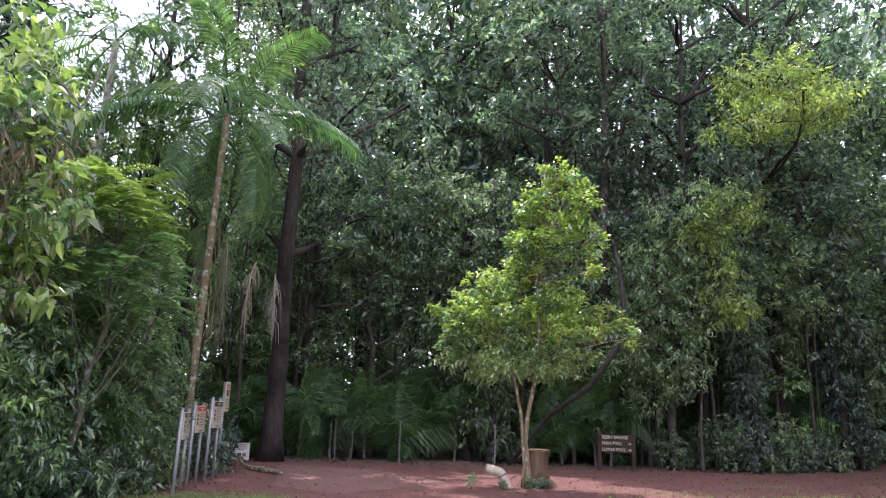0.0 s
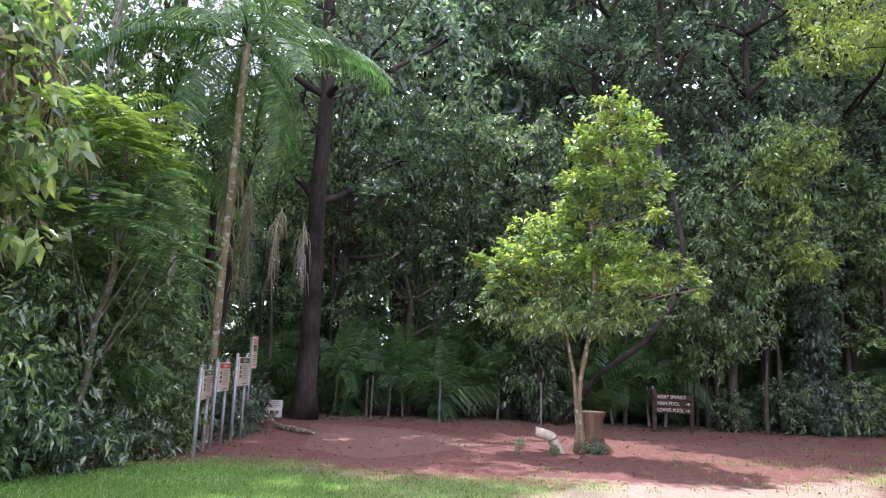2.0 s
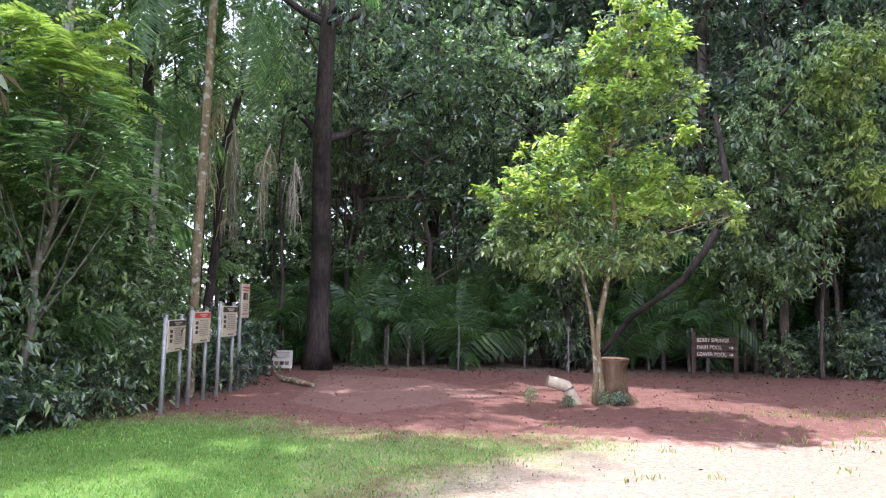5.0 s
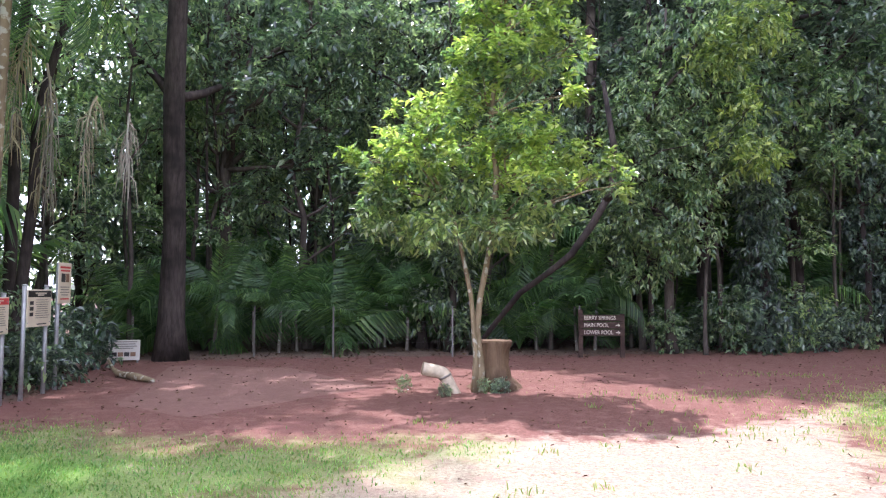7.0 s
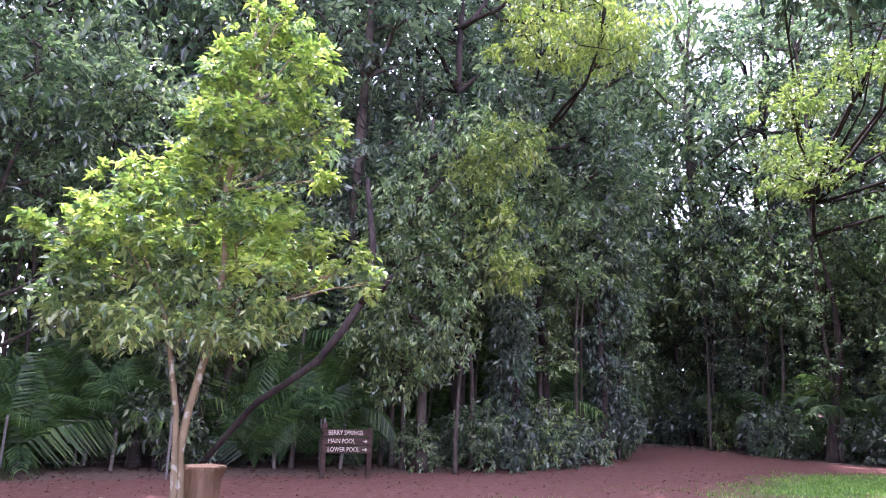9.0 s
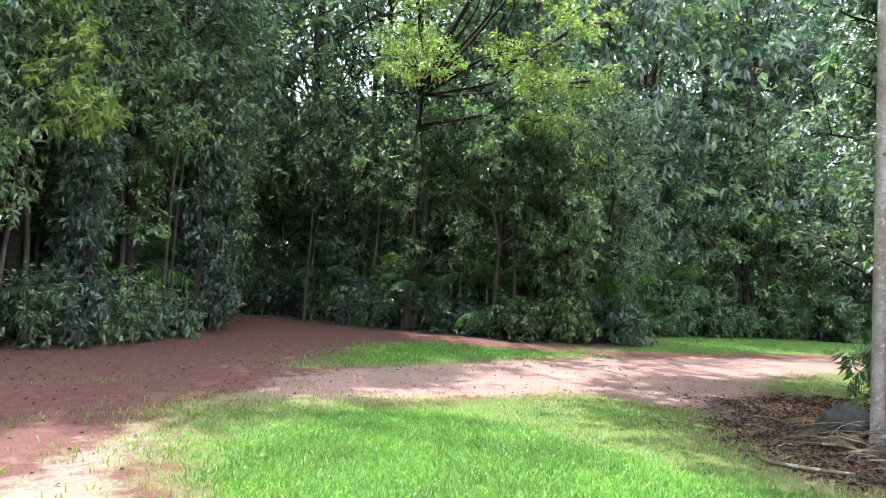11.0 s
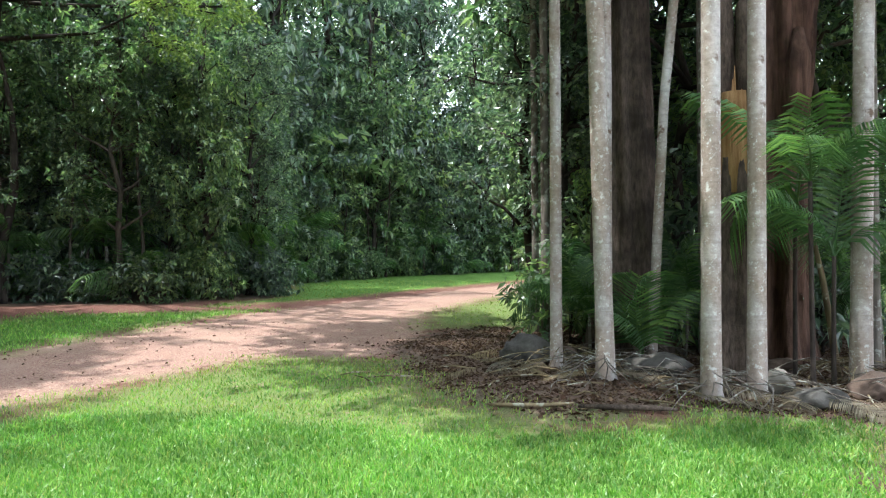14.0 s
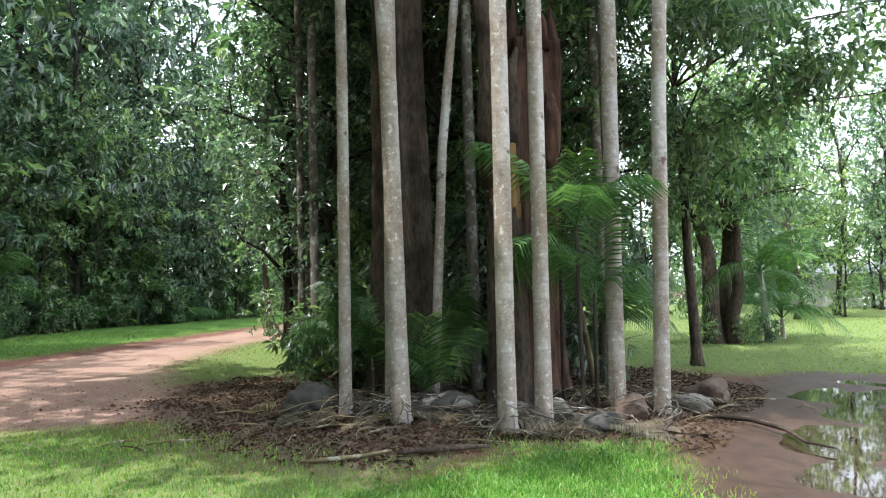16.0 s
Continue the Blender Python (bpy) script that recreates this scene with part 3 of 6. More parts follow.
UNDER = [
    proto(tree("undergrowth_shrub", "dark shrub in the shade of the wood", "shrub", 1.2, 0.025, ring_blobs(rg, 8, 0.3, 1.6, 0.75, 0.5), 85, 0.19, M["bark_dark"], M["leaf_dark"], 43, 9, 0.28, shell=0.45)),
    proto(tree("undergrowth_shrub", "mid-green shrub in the shade of the wood", "shrub", 1.2, 0.02, ring_blobs(rg, 7, 0.2, 1.5, 0.7, 0.5), 85, 0.18, M["bark_dark"], M["leaf_mid"], 44, 9, 0.25, shell=0.45)),
]


def frond_mesh(rng, length, droop, leaflets=34, leaf_len=0.55, leaf_w=0.035, hang=0.5, lift=0.9):
    """One feather frond: a curved midrib and two rows of narrow leaflets. It starts at the origin and runs out along +x."""
    n = 9
    pts = []
    for i in range(n):
        u = i / (n - 1)
        pts.append(np.array((length * (u * 0.92 - 0.12 * droop * u * u), 0.05 * math.sin(3 * u), length * (lift * u * 0.6 - droop * 0.75 * u * u))))
    bm = bmesh.new()
    tube(bm, pts, [0.018 * (1 - 0.85 * i / (n - 1)) * (length / 2) ** 0.5 for i in range(n)], 4, False)
    me = bpy.data.meshes.new("rib")
    bm.to_mesh(me)
    bm.free()
    rv = np.array([v.co[:] for v in me.vertices])
    rf = np.array([p.vertices[:] for p in me.polygons])
    tri = [np.concatenate((rf[:, [0, 1, 2]], rf[:, [0, 2, 3]]))]
    vs = [rv]
    off = len(rv)
    bpy.data.meshes.remove(me)
    P = np.array(pts)
    for side in (-1, 1):
        for j in range(leaflets):
            u = 0.14 + 0.85 * (j + rng.uniform(0, 0.5)) / leaflets
            k = min(int(u * (n - 1)), n - 2)
            p = P[k] + (P[k + 1] - P[k]) * (u * (n - 1) - k)
            t = P[k + 1] - P[k]
            t = t / np.linalg.norm(t)
            L = leaf_len * (0.35 + 0.65 * math.sin(math.pi * (0.12 + 0.8 * u))) * rng.uniform(0.85, 1.1)
            d = t * 0.55 + np.array((0, side * 0.85, 0)) + np.array((0, 0, 0.12 - hang * 0.35))
            d = d / np.linalg.norm(d)
            w = t * leaf_w * 0.5
            m1 = p + d * L * 0.5 + np.array((0, 0, 0.02))
            e = p + d * L + np.array((0, 0, -hang * L * 0.55))
            vs.append(np.array([p - w * 0.5, p + w * 0.5, m1 + w, e, m1 - w]))
            tri.append(np.array([[0, 1, 2], [0, 2, 4], [4, 2, 3]]) + off)
            off += 5
    return mesh_from("frond", np.concatenate(vs), np.concatenate(tri))


FROND = [frond_mesh(np.random.default_rng(50 + i), 1.8, d, 24, 0.6, 0.042, h * 1.9, l) for i, (d, h, l) in enumerate(((0.8, 0.5, 1.0), (1.1, 0.8, 1.1), (0.5, 0.35, 1.2)))]
BIG_FROND = [frond_mesh(np.random.default_rng(60 + i), 3.0, d, 52, 0.62, 0.034, h, l) for i, (d, h, l) in enumerate(((1.0, 0.8, 0.9), (1.5, 1.2, 0.8), (0.7, 0.6, 1.2)))]
for me in FROND + BIG_FROND:
    me.materials.append(M["frond"])


def palm(name, m, label, stem_pts, stem_r, fronds, count, seed, tilt=(-5, 50), size=1.0, group="", stem_mat=None, sides=10):
    """A palm: a stem with a swollen foot and separate fronds in a spiral round its top."""
    rng = np.random.default_rng(seed)
    root = thing(name, m, label, "palm", group)
    if stem_pts:
        bm = bmesh.new()
        pts = [np.array(p, float) for p in stem_pts]
        fine = []
        for a, b in zip(pts, pts[1:]):
            fine += [a + (b - a) * u for u in (0, 0.25, 0.5, 0.75)]
        fine.append(pts[-1])
        rad = [stem_r * (1.0 - 0.22 * i / len(fine)) for i in range(len(fine))]
        fine.insert(1, fine[0] * 0.85 + fine[1] * 0.15)
        rad.insert(1, stem_r * 1.08)
        rad[0] = stem_r * 1.45
        tube(bm, fine, rad, sides, True, 0.025, rng)
        part("stem", bm, stem_mat or M["palm_bark"], root)
        top = pts[-1]
    else:
        top = np.array((0, 0, 0.05))
    for i in range(count):
        a = i * 137.5 + rng.uniform(-15, 15)
        u = i / max(1, count - 1)
        el = tilt[0] + (tilt[1] - tilt[0]) * u + rng.uniform(-8, 8)
        f = fronds[int(rng.integers(len(fronds)))]
        part("frond", f, M["frond"], root, m=pose(top[0], top[1], top[2], 0, 0, a) @ pose(0, 0, 0, rng.uniform(-14, 14), -el, 0) @ Matrix.Scale(size * rng.uniform(0.8, 1.15), 4))
    return root


LOWPALM = [
    proto(palm("understorey_palm", Matrix(), "stemless understorey palm with arching feather fronds", [], 0, FROND, 9, 71, (15, 75), 1.0)),
    proto(palm("understorey_palm", Matrix(), "short understorey palm with drooping feather fronds", [(0, 0, -0.05), (0.05, 0, 0.6), (0.08, 0.03, 1.3)], 0.05, FROND, 10, 72, (-10, 65), 1.1, stem_mat=M["bark_grey"])),
]

# ---- woods: planting ----
EDGE_A = [(-7.9, 2.0), (-8.0, 8.5), (-7.3, 12.6), (-9.4, 17.6), (-3.8, 20.0), (2.2, 21.9), (6.9, 24.3), (9.6, 26.3), (12.6, 33.0)]
EDGE_B = [(15.6, 33.0), (16.4, 27.5), (18.6, 23.2), (22.2, 21.2), (26.0, 23.6)]
EDGE_C = [(26.5, 24.5), (34.0, 24.0), (42.0, 21.0), (52.0, 17.0)]


def along(line, step, off, rng, jitter=0.5):
    """Places along a line, set back to its left."""
    pts = [np.array(p, float) for p in line]
    carry = step * 0.5
    for a, b in zip(pts, pts[1:]):
        L = np.linalg.norm(b - a)
        d = (b - a) / L
        nrm = np.array((-d[1], d[0]))
        s = carry
        while s < L:
            o = off[0] + (off[1] - off[0]) * rng.uniform()
            yield a + d * (s + rng.uniform(-jitter, jitter) * step) + nrm * o
            s += step * rng.uniform(0.8, 1.2)
        carry = s - L


def plant(kinds, places, rng, smin, smax, group, keep=None):
    for x, y in places:
        if keep and not keep(x, y):
            continue
        s = rng.uniform(smin, smax)
        ob = copy_thing(kinds[int(rng.integers(len(kinds)))], at(x, y, 0, rng.uniform(0, 360), s, s * rng.uniform(0.9, 1.12)))
        ob["group"] = group


pr = np.random.default_rng(101)


def open_view(x, y):
    """Keeps the track into the wood, the sign and the fixed trees clear."""
    return not (12.6 < x < 15.2 and y < 35.5) and math.hypot(x + 7.8, y - 17.7) > 0.8


def sunny_side(x, y):
    """Leaves a gap in the tall trees that lets the sun onto the leafy trees behind the notices."""
    return open_view(x, y) and not (x > -13.0 and 6.0 < y < 18.5) and not (-6.0 < x < -0.8 and y < 25.0)


def back_row(x, y):
    return open_view(x, y) and not (x > -13.0 and 6.0 < y < 18.5) and not (-7.0 < x < -1.5 and y < 31.0)


def lit_corner(x, y):
    """Leaves the sun a way down to the leafy trees at the track's far side."""
    return open_view(x, y) and not (15.0 < x < 20.5 and 22.0 < y < 28.5)


def east_part(x, y):
    """Shrubs stand at the edge only beyond the direction sign."""
    return open_view(x, y) and x > 2.2


def off_notices(x, y):
    """Keeps the low palms away from the notices."""
    return open_view(x, y) and not (x > -10.5 and 6.0 < y < 15.0)


plant(TALL, along(EDGE_A, 3.3, (1.6, 3.4), pr), pr, 1.1, 1.3, "tall trees of the wood", sunny_side)
plant(TALL, along(EDGE_A, 5.6, (6.5, 9.5), pr), pr, 1.05, 1.3, "tall trees of the wood", back_row)
plant(TALL_FAR, along(EDGE_A[:5], 3.4, (9.5, 12.5), pr), pr, 1.2, 1.45, "tall trees of the wood", open_view)
plant(TALL_FAR, along(EDGE_A, 7.0, (12.0, 15.0), pr), pr, 1.15, 1.4, "tall trees of the wood", open_view)
plant(TALL_FAR, along(EDGE_A, 3.4, (18.0, 25.0), pr), pr, 1.5, 1.8, "tall trees of the wood", open_view)
plant(EDGE, along(EDGE_A, 2.5, (0.9, 2.2), pr), pr, 0.75, 1.1, "leafy trees at the wood's edge", off_notices)
plant(EDGE_FAR, along(EDGE_A, 2.6, (4.5, 9.0), pr), pr, 0.7, 1.0, "leafy trees at the wood's edge", open_view)
plant(SAPLING, along(EDGE_A, 0.75, (0.7, 4.2), pr), pr, 0.75, 1.2, "saplings in the wood", open_view)
plant(LOWPALM, along(EDGE_A, 1.15, (0.7, 2.8), pr), pr, 0.7, 1.15, "palms under the trees", off_notices)
plant(UNDER, along(EDGE_A, 2.4, (4.0, 7.0), pr), pr, 1.3, 2.0, "undergrowth in the wood", open_view)
plant(UNDER, along(EDGE_A, 2.0, (6.0, 12.0), pr), pr, 1.8, 2.6, "undergrowth in the wood", open_view)
plant(LOWPALM, along(EDGE_A, 2.0, (2.6, 5.0), pr), pr, 1.4, 2.1, "palms under the trees", off_notices)
plant(SHRUB, along(EDGE_A, 1.3, (0.5, 2.0), pr), pr, 0.45, 0.95, "shrubs at the wood's edge", east_part)
plant(LOWPALM, along(EDGE_A[3:6], 0.9, (0.8, 2.2), pr), pr, 0.8, 1.25, "palms under the trees", open_view)
for ln, near, mid in ((EDGE_B, TALL[1:2] + TALL[:1], EDGE), (EDGE_C, TALL_FAR[:1], EDGE_FAR)):
    plant(near, along(ln, 3.3, (1.8, 4.5), pr), pr, 0.95, 1.2, "tall trees of the wood", lit_corner)
    plant(TALL_FAR, along(ln, 2.6, (14.0, 20.0), pr), pr, 1.2, 1.5, "tall trees of the wood", open_view)
    plant(mid, along(ln, 2.2, (0.6, 2.0), pr), pr, 0.7, 1.0, "leafy trees at the wood's edge", open_view)
    plant(EDGE_FAR, along(ln, 2.8, (5.0, 11.0), pr), pr, 0.9, 1.2, "leafy trees at the wood's edge", open_view)
    plant(SAPLING, along(ln, 1.3, (0.8, 3.6), pr), pr, 0.75, 1.2, "saplings in the wood", open_view)
    plant(LOWPALM, along(ln, 1.7, (0.4, 2.0), pr), pr, 0.9, 1.4, "palms under the trees", open_view)
    plant(UNDER, along(ln, 2.2, (2.0, 7.0), pr), pr, 1.5, 2.4, "undergrowth in the wood", open_view)
    plant(SHRUB, along(ln, 1.5, (-0.1, 1.2), pr), pr, 0.8, 1.3, "shrubs at the wood's edge", open_view)

plant(TALL_FAR, along(EDGE_C, 2.4, (5.0, 12.0), pr), pr, 1.5, 1.8, "tall trees of the wood")
plant(EDGE_FAR, along(EDGE_C, 2.0, (1.0, 4.0), pr), pr, 1.0, 1.3, "leafy trees at the wood's edge")

for x, y, sc in ((-6.5, 34.0, 1.6), (-3.0, 33.0, 1.6), (0.5, 35.0, 1.7), (3.6, 34.0, 1.6), (6.4, 36.5, 1.7), (-10.0, 32.0, 1.6), (-14.0, 28.0, 1.5)):
    copy_thing(TALL_FAR[0], at(x, y, 0, 41 * x, sc))["group"] = "tall trees of the wood"

# ---- single trees and bushes ----
lt = np.random.default_rng(77)
LIME_TOP = [
    (0.75, 0, 6.72, 0.36, 0.36, 0.30), (1.05, 0.1, 6.4, 0.38, 0.4, 0.26), (0.35, 0, 6.2, 0.42, 0.42, 0.26), (0.05, -0.1, 5.8, 0.45, 0.45, 0.25),
    (1.25, 0, 5.92, 0.45, 0.45, 0.26), (0.7, 0.1, 5.5, 0.55, 0.6, 0.3), (1.45, -0.1, 5.2, 0.42, 0.5, 0.26), (0.0, 0, 5.05, 0.5, 0.6, 0.28),
    (0.7, -0.3, 4.85, 0.6, 0.65, 0.3), (1.35, 0.2, 4.5, 0.32, 0.4, 0.22), (-0.1, 0.1, 4.55, 0.4, 0.5, 0.22),
]
LIME_LEFT = [
    (-0.5, -0.2, 4.15, 0.6, 0.6, 0.27), (-1.15, 0, 3.95, 0.55, 0.6, 0.27), (-1.7, -0.1, 3.5, 0.45, 0.5, 0.25), (-1.45, 0.3, 3.15, 0.55, 0.6, 0.25),
    (-0.8, -0.5, 3.45, 0.6, 0.6, 0.26), (-0.2, 0.5, 3.75, 0.65, 0.6, 0.27),
]
LIME_RIGHT = [
    (0.6, -0.4, 3.8, 0.6, 0.6, 0.26), (1.2, -0.3, 3.5, 0.6, 0.6, 0.25), (1.8, -0.4, 3.25, 0.45, 0.45, 0.22), (2.1, -0.5, 3.0, 0.28, 0.3, 0.17),
    (0.9, -0.6, 3.05, 0.55, 0.55, 0.24), (0.3, 0.5, 3.4, 0.65, 0.6, 0.26), (1.3, 0.5, 3.3, 0.55, 0.55, 0.25),
]
LIME_LOW = [
    (-1.4, 0, 2.65, 0.5, 0.55, 0.25), (-0.75, -0.4, 2.45, 0.5, 0.5, 0.25), (-0.1, -0.3, 2.6, 0.45, 0.5, 0.25), (0.5, -0.3, 2.5, 0.45, 0.5, 0.25),
    (1.0, 0.1, 2.65, 0.45, 0.5, 0.24), (-0.9, 0.4, 2.5, 0.5, 0.5, 0.25), (0.2, 0.4, 2.45, 0.4, 0.4, 0.24), (-0.3, 0.0, 3.1, 0.6, 0.6, 0.25),
]
LIME_BLOBS = LIME_TOP + LIME_LEFT + LIME_RIGHT


def lime_tree(m):
    rng = np.random.default_rng(5)
    root = thing("young_tree", m, "young twin-stemmed tree with bright yellow-green tiered foliage", "tree")
    a = [(0.03, 0, -0.1), (0.04, 0, 0.35), (-0.02, 0, 0.9), (0.03, 0.0, 1.4), (0.15, 0, 2.0), (0.24, 0, 2.5), (0.28, 0.05, 3.2), (0.2, 0, 4.2), (0.35, 0, 5.4), (0.4, 0, 6.9)]
    b = [(-0.05, -0.03, -0.1), (-0.03, -0.05, 0.5), (-0.07, -0.06, 1.0), (-0.10, -0.06, 1.4), (-0.2, -0.1, 1.9), (-0.30, -0.1, 2.4), (-0.5, -0.1, 2.9), (-0.85, -0.1, 3.6)]
    bm = bmesh.new()
    tube(bm, a, [0.10, 0.058, 0.050, 0.046, 0.044, 0.052, 0.045, 0.038, 0.025, 0.012], 10, True, 0.06, rng)
    limbs_to(bm, [np.array(p) for p in a], LIME_TOP + LIME_RIGHT, 0.022, rng)
    part("trunk", bm, M["bark_light"], root, "pale mottled main stem")
    bm = bmesh.new()
    tube(bm, b, [0.07, 0.043, 0.038, 0.036, 0.033, 0.03, 0.03, 0.02], 10, True, 0.06, rng)
    limbs_to(bm, [np.array(p) for p in b], LIME_LEFT, 0.02, rng)
    part("second_trunk", bm, M["bark_light"], root)
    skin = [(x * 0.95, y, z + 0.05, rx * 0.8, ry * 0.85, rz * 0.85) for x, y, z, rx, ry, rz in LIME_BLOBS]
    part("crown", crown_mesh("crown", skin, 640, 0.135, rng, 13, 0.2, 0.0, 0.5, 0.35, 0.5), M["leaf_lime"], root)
    # Darker green inside and below puts the crown's own shade into leaf colour.
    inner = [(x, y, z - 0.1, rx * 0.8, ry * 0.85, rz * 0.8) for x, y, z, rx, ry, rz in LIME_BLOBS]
    part("inner_foliage", crown_mesh("inner_foliage", inner, 260, 0.135, rng, 13, 0.2, 0.1, 0.5, 0.8, 0.6), M["leaf_mid"], root, "greener leaves that carry the crown's inner shade in their colour")
    part("lower_foliage", crown_mesh("lower_foliage", LIME_LOW, 230, 0.14, rng, 13, 0.24, 0.35, 0.46, 0.5, 0.8), M["leaf_mid"], root, "greener under-leaves with shade put into their colour")


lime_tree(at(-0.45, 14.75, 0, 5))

tree("broadleaf_tree", "creeper-hung tree with pale tufts among dark leaves", "tree", 8.6, 0.13,
     [(-1.2, -0.4, 3.3, 0.9, 0.9, 0.8), (0.1, -0.8, 3.2, 1.0, 0.9, 0.9), (-0.9, -0.9, 4.7, 1.0, 1.0, 0.8), (0.6, -0.7, 4.6, 1.0, 0.9, 0.8), (1.6, -0.5, 4.9, 0.8, 0.8, 0.6), (-0.3, -0.6, 6.1, 1.1, 1.0, 0.7), (1.3, -0.6, 6.4, 0.9, 0.9, 0.6), (0.6, -0.8, 7.6, 0.9, 0.9, 0.6), (1.5, -0.9, 7.9, 0.8, 0.8, 0.6), (-0.6, -0.4, 2.3, 0.8, 0.7, 0.7)],
     760, 0.17, M["bark_wood"], M["leaf_mid"], 301, 14, 0.4, 0.5).matrix_basis = at(3.2, 22.1, 0, 0)
# The paler olive leaf colour stands in for sun on these tufts.
tufts = tree("broadleaf_tree", "slim tree carrying leaf tufts paled to look sunlit", "tree", 7.6, 0.05,
     [(0.9, -0.9, 7.5, 0.85, 0.7, 0.5), (0.3, -0.9, 6.9, 0.6, 0.6, 0.35), (1.0, -1.1, 4.5, 0.6, 0.6, 0.35), (0.5, -1.2, 5.0, 0.45, 0.4, 0.3), (0.9, -1.0, 5.7, 0.4, 0.4, 0.25)],
     170, 0.17, M["bark_wood"], M["leaf_olive"], 302, 13, 0.35, 0.3)
tufts.matrix_basis = at(3.9, 21.7, 0, 0)

# columns of creeper at the corner of the wood
def creeper_tree(x, y, h, r, seed, leaf):
    rng = np.random.default_rng(seed)
    blobs = []
    for i in range(int(h * 2.2)):
        z = 0.5 + (h - 0.5) * (i + 0.5) / (h * 2.2)
        a, q = rng.uniform(0, 6.28), r * rng.uniform(0.2, 0.8) * (0.75 + 0.4 * math.sin(z * 1.3 + seed))
        blobs.append((q * math.cos(a), q * math.sin(a), z, r * 0.42, r * 0.42, r * 0.4))
    ob = tree("creeper_tree", "slim tree clothed in hanging creeper from foot to top", "tree", h, 0.11, blobs, int(70 * h), 0.17, M["bark_dark"], leaf, seed, 12, 0.35, 0.7, 0.5)
    ob.matrix_basis = at(x, y, 0, 37 * seed)
    ob["group"] = "creeper-clad trees"


for x, y, h, r, seed, leaf in ((9.9, 27.3, 11.5, 1.25, 351, "leaf_mid"), (8.9, 26.0, 8.0, 1.1, 352, "leaf_dark"), (5.6, 23.4, 10.5, 1.2, 353, "leaf_dark"), (-2.2, 21.3, 9.0, 1.2, 354, "leaf_dark"), (20.4, 22.6, 7.5, 1.3, 355, "leaf_mid")):
    creeper_tree(x, y, h, r, seed, M[leaf])

# slender stems in front of the dark corner of the wood
for x, y in along([(2.4, 21.4), (6.6, 23.8), (9.4, 26.0), (12.2, 32.0)], 1.5, (-0.1, 0.9), lt):
    copy_thing(SAPLING[0], at(x, y, 0, lt.uniform(0, 360), lt.uniform(1.0, 1.35)))["group"] = "saplings in the wood"
for i, (x, y, s) in enumerate(((4.6, 22.3, 0.85), (5.5, 22.8, 1.0), (6.3, 23.2, 0.9), (7.1, 23.6, 0.75), (3.1, 21.9, 0.6), (8.0, 24.6, 0.8))):
    copy_thing(SHRUB[i % 2], at(x, y, 0, 75 * i, s))["group"] = "shrubs at the wood's edge"
for x, y in along([(14.6, 34.0), (16.0, 28.0), (18.2, 23.4), (21.0, 21.6)], 2.3, (-0.3, 1.2), lt):
    copy_thing(SAPLING[0], at(x, y, 0, lt.uniform(0, 360), lt.uniform(1.1, 1.5)))["group"] = "saplings in the wood"

# big dark trunk and its neighbours by the white notice
# Its crown is stretched upward, out of view, to shade the left lawn.
tree("forest_tree", "massive dark-barked rainforest tree", "tree", 23, 0.27, ring_blobs(lt, 24, 7.0, 25.0, 4.3, 1.15), 760, 0.24, M["bark_dark"], M["leaf_dark"], 303, 14, 0.6).matrix_basis = at(-7.7, 18.0, 0, 40)
for x, y, r, s in ((-8.6, 14.6, 304, 0.9), (-9.3, 13.4, 305, 1.0), (-7.9, 13.9, 306, 0.8)):
    tree("forest_tree", "dark slim trunk with a high leafy crown", "tree", 15, 0.13, ring_blobs(lt, 9, 6.5, 16.0, 2.0, 1.0), 150, 0.2, M["bark_dark"], M["leaf_mid"], r, 14, 0.55, lean=(0.6 * (s - 0.9) * 5, 0.3)).matrix_basis = at(x, y, 0, r, s)

palm("tall_palm", at(-6.75, 12.35, 0, 0), "tall slim palm with a pale ringed stem and drooping fronds", [(0, 0, -0.1), (0.02, 0.0, 2.0), (0.06, 0.02, 4.5), (0.12, 0.03, 7.5)], 0.088, BIG_FROND, 18, 401, (-80, 45), 1.1, stem_mat=M["bark_light"])
palm("tall_palm", at(-8.9, 11.6, 0, 30), "tall slim palm half hidden among dark trees", [(0, 0, -0.1), (-0.1, 0.0, 2.5), (-0.12, 0.02, 5.5), (-0.1, 0.03, 9.0)], 0.09, BIG_FROND, 9, 402, (-65, 45), 1.0)
palm("tall_palm", at(-8.3, 12.9, 0, 10), "slim palm with a low drooping crown among dark trunks", [(0, 0, -0.1), (0.05, 0.0, 2.0), (0.1, 0.02, 5.0)], 0.07, BIG_FROND, 8, 404, (-70, 35), 0.75)
palm("young_palm", at(-7.0, 10.0, 0, 70), "young palm with broad arching fronds behind the notices", [(0, 0, -0.05), (0.03, 0, 0.4), (0.05, 0, 0.8)], 0.06, FROND, 9, 403, (15, 75), 0.7)

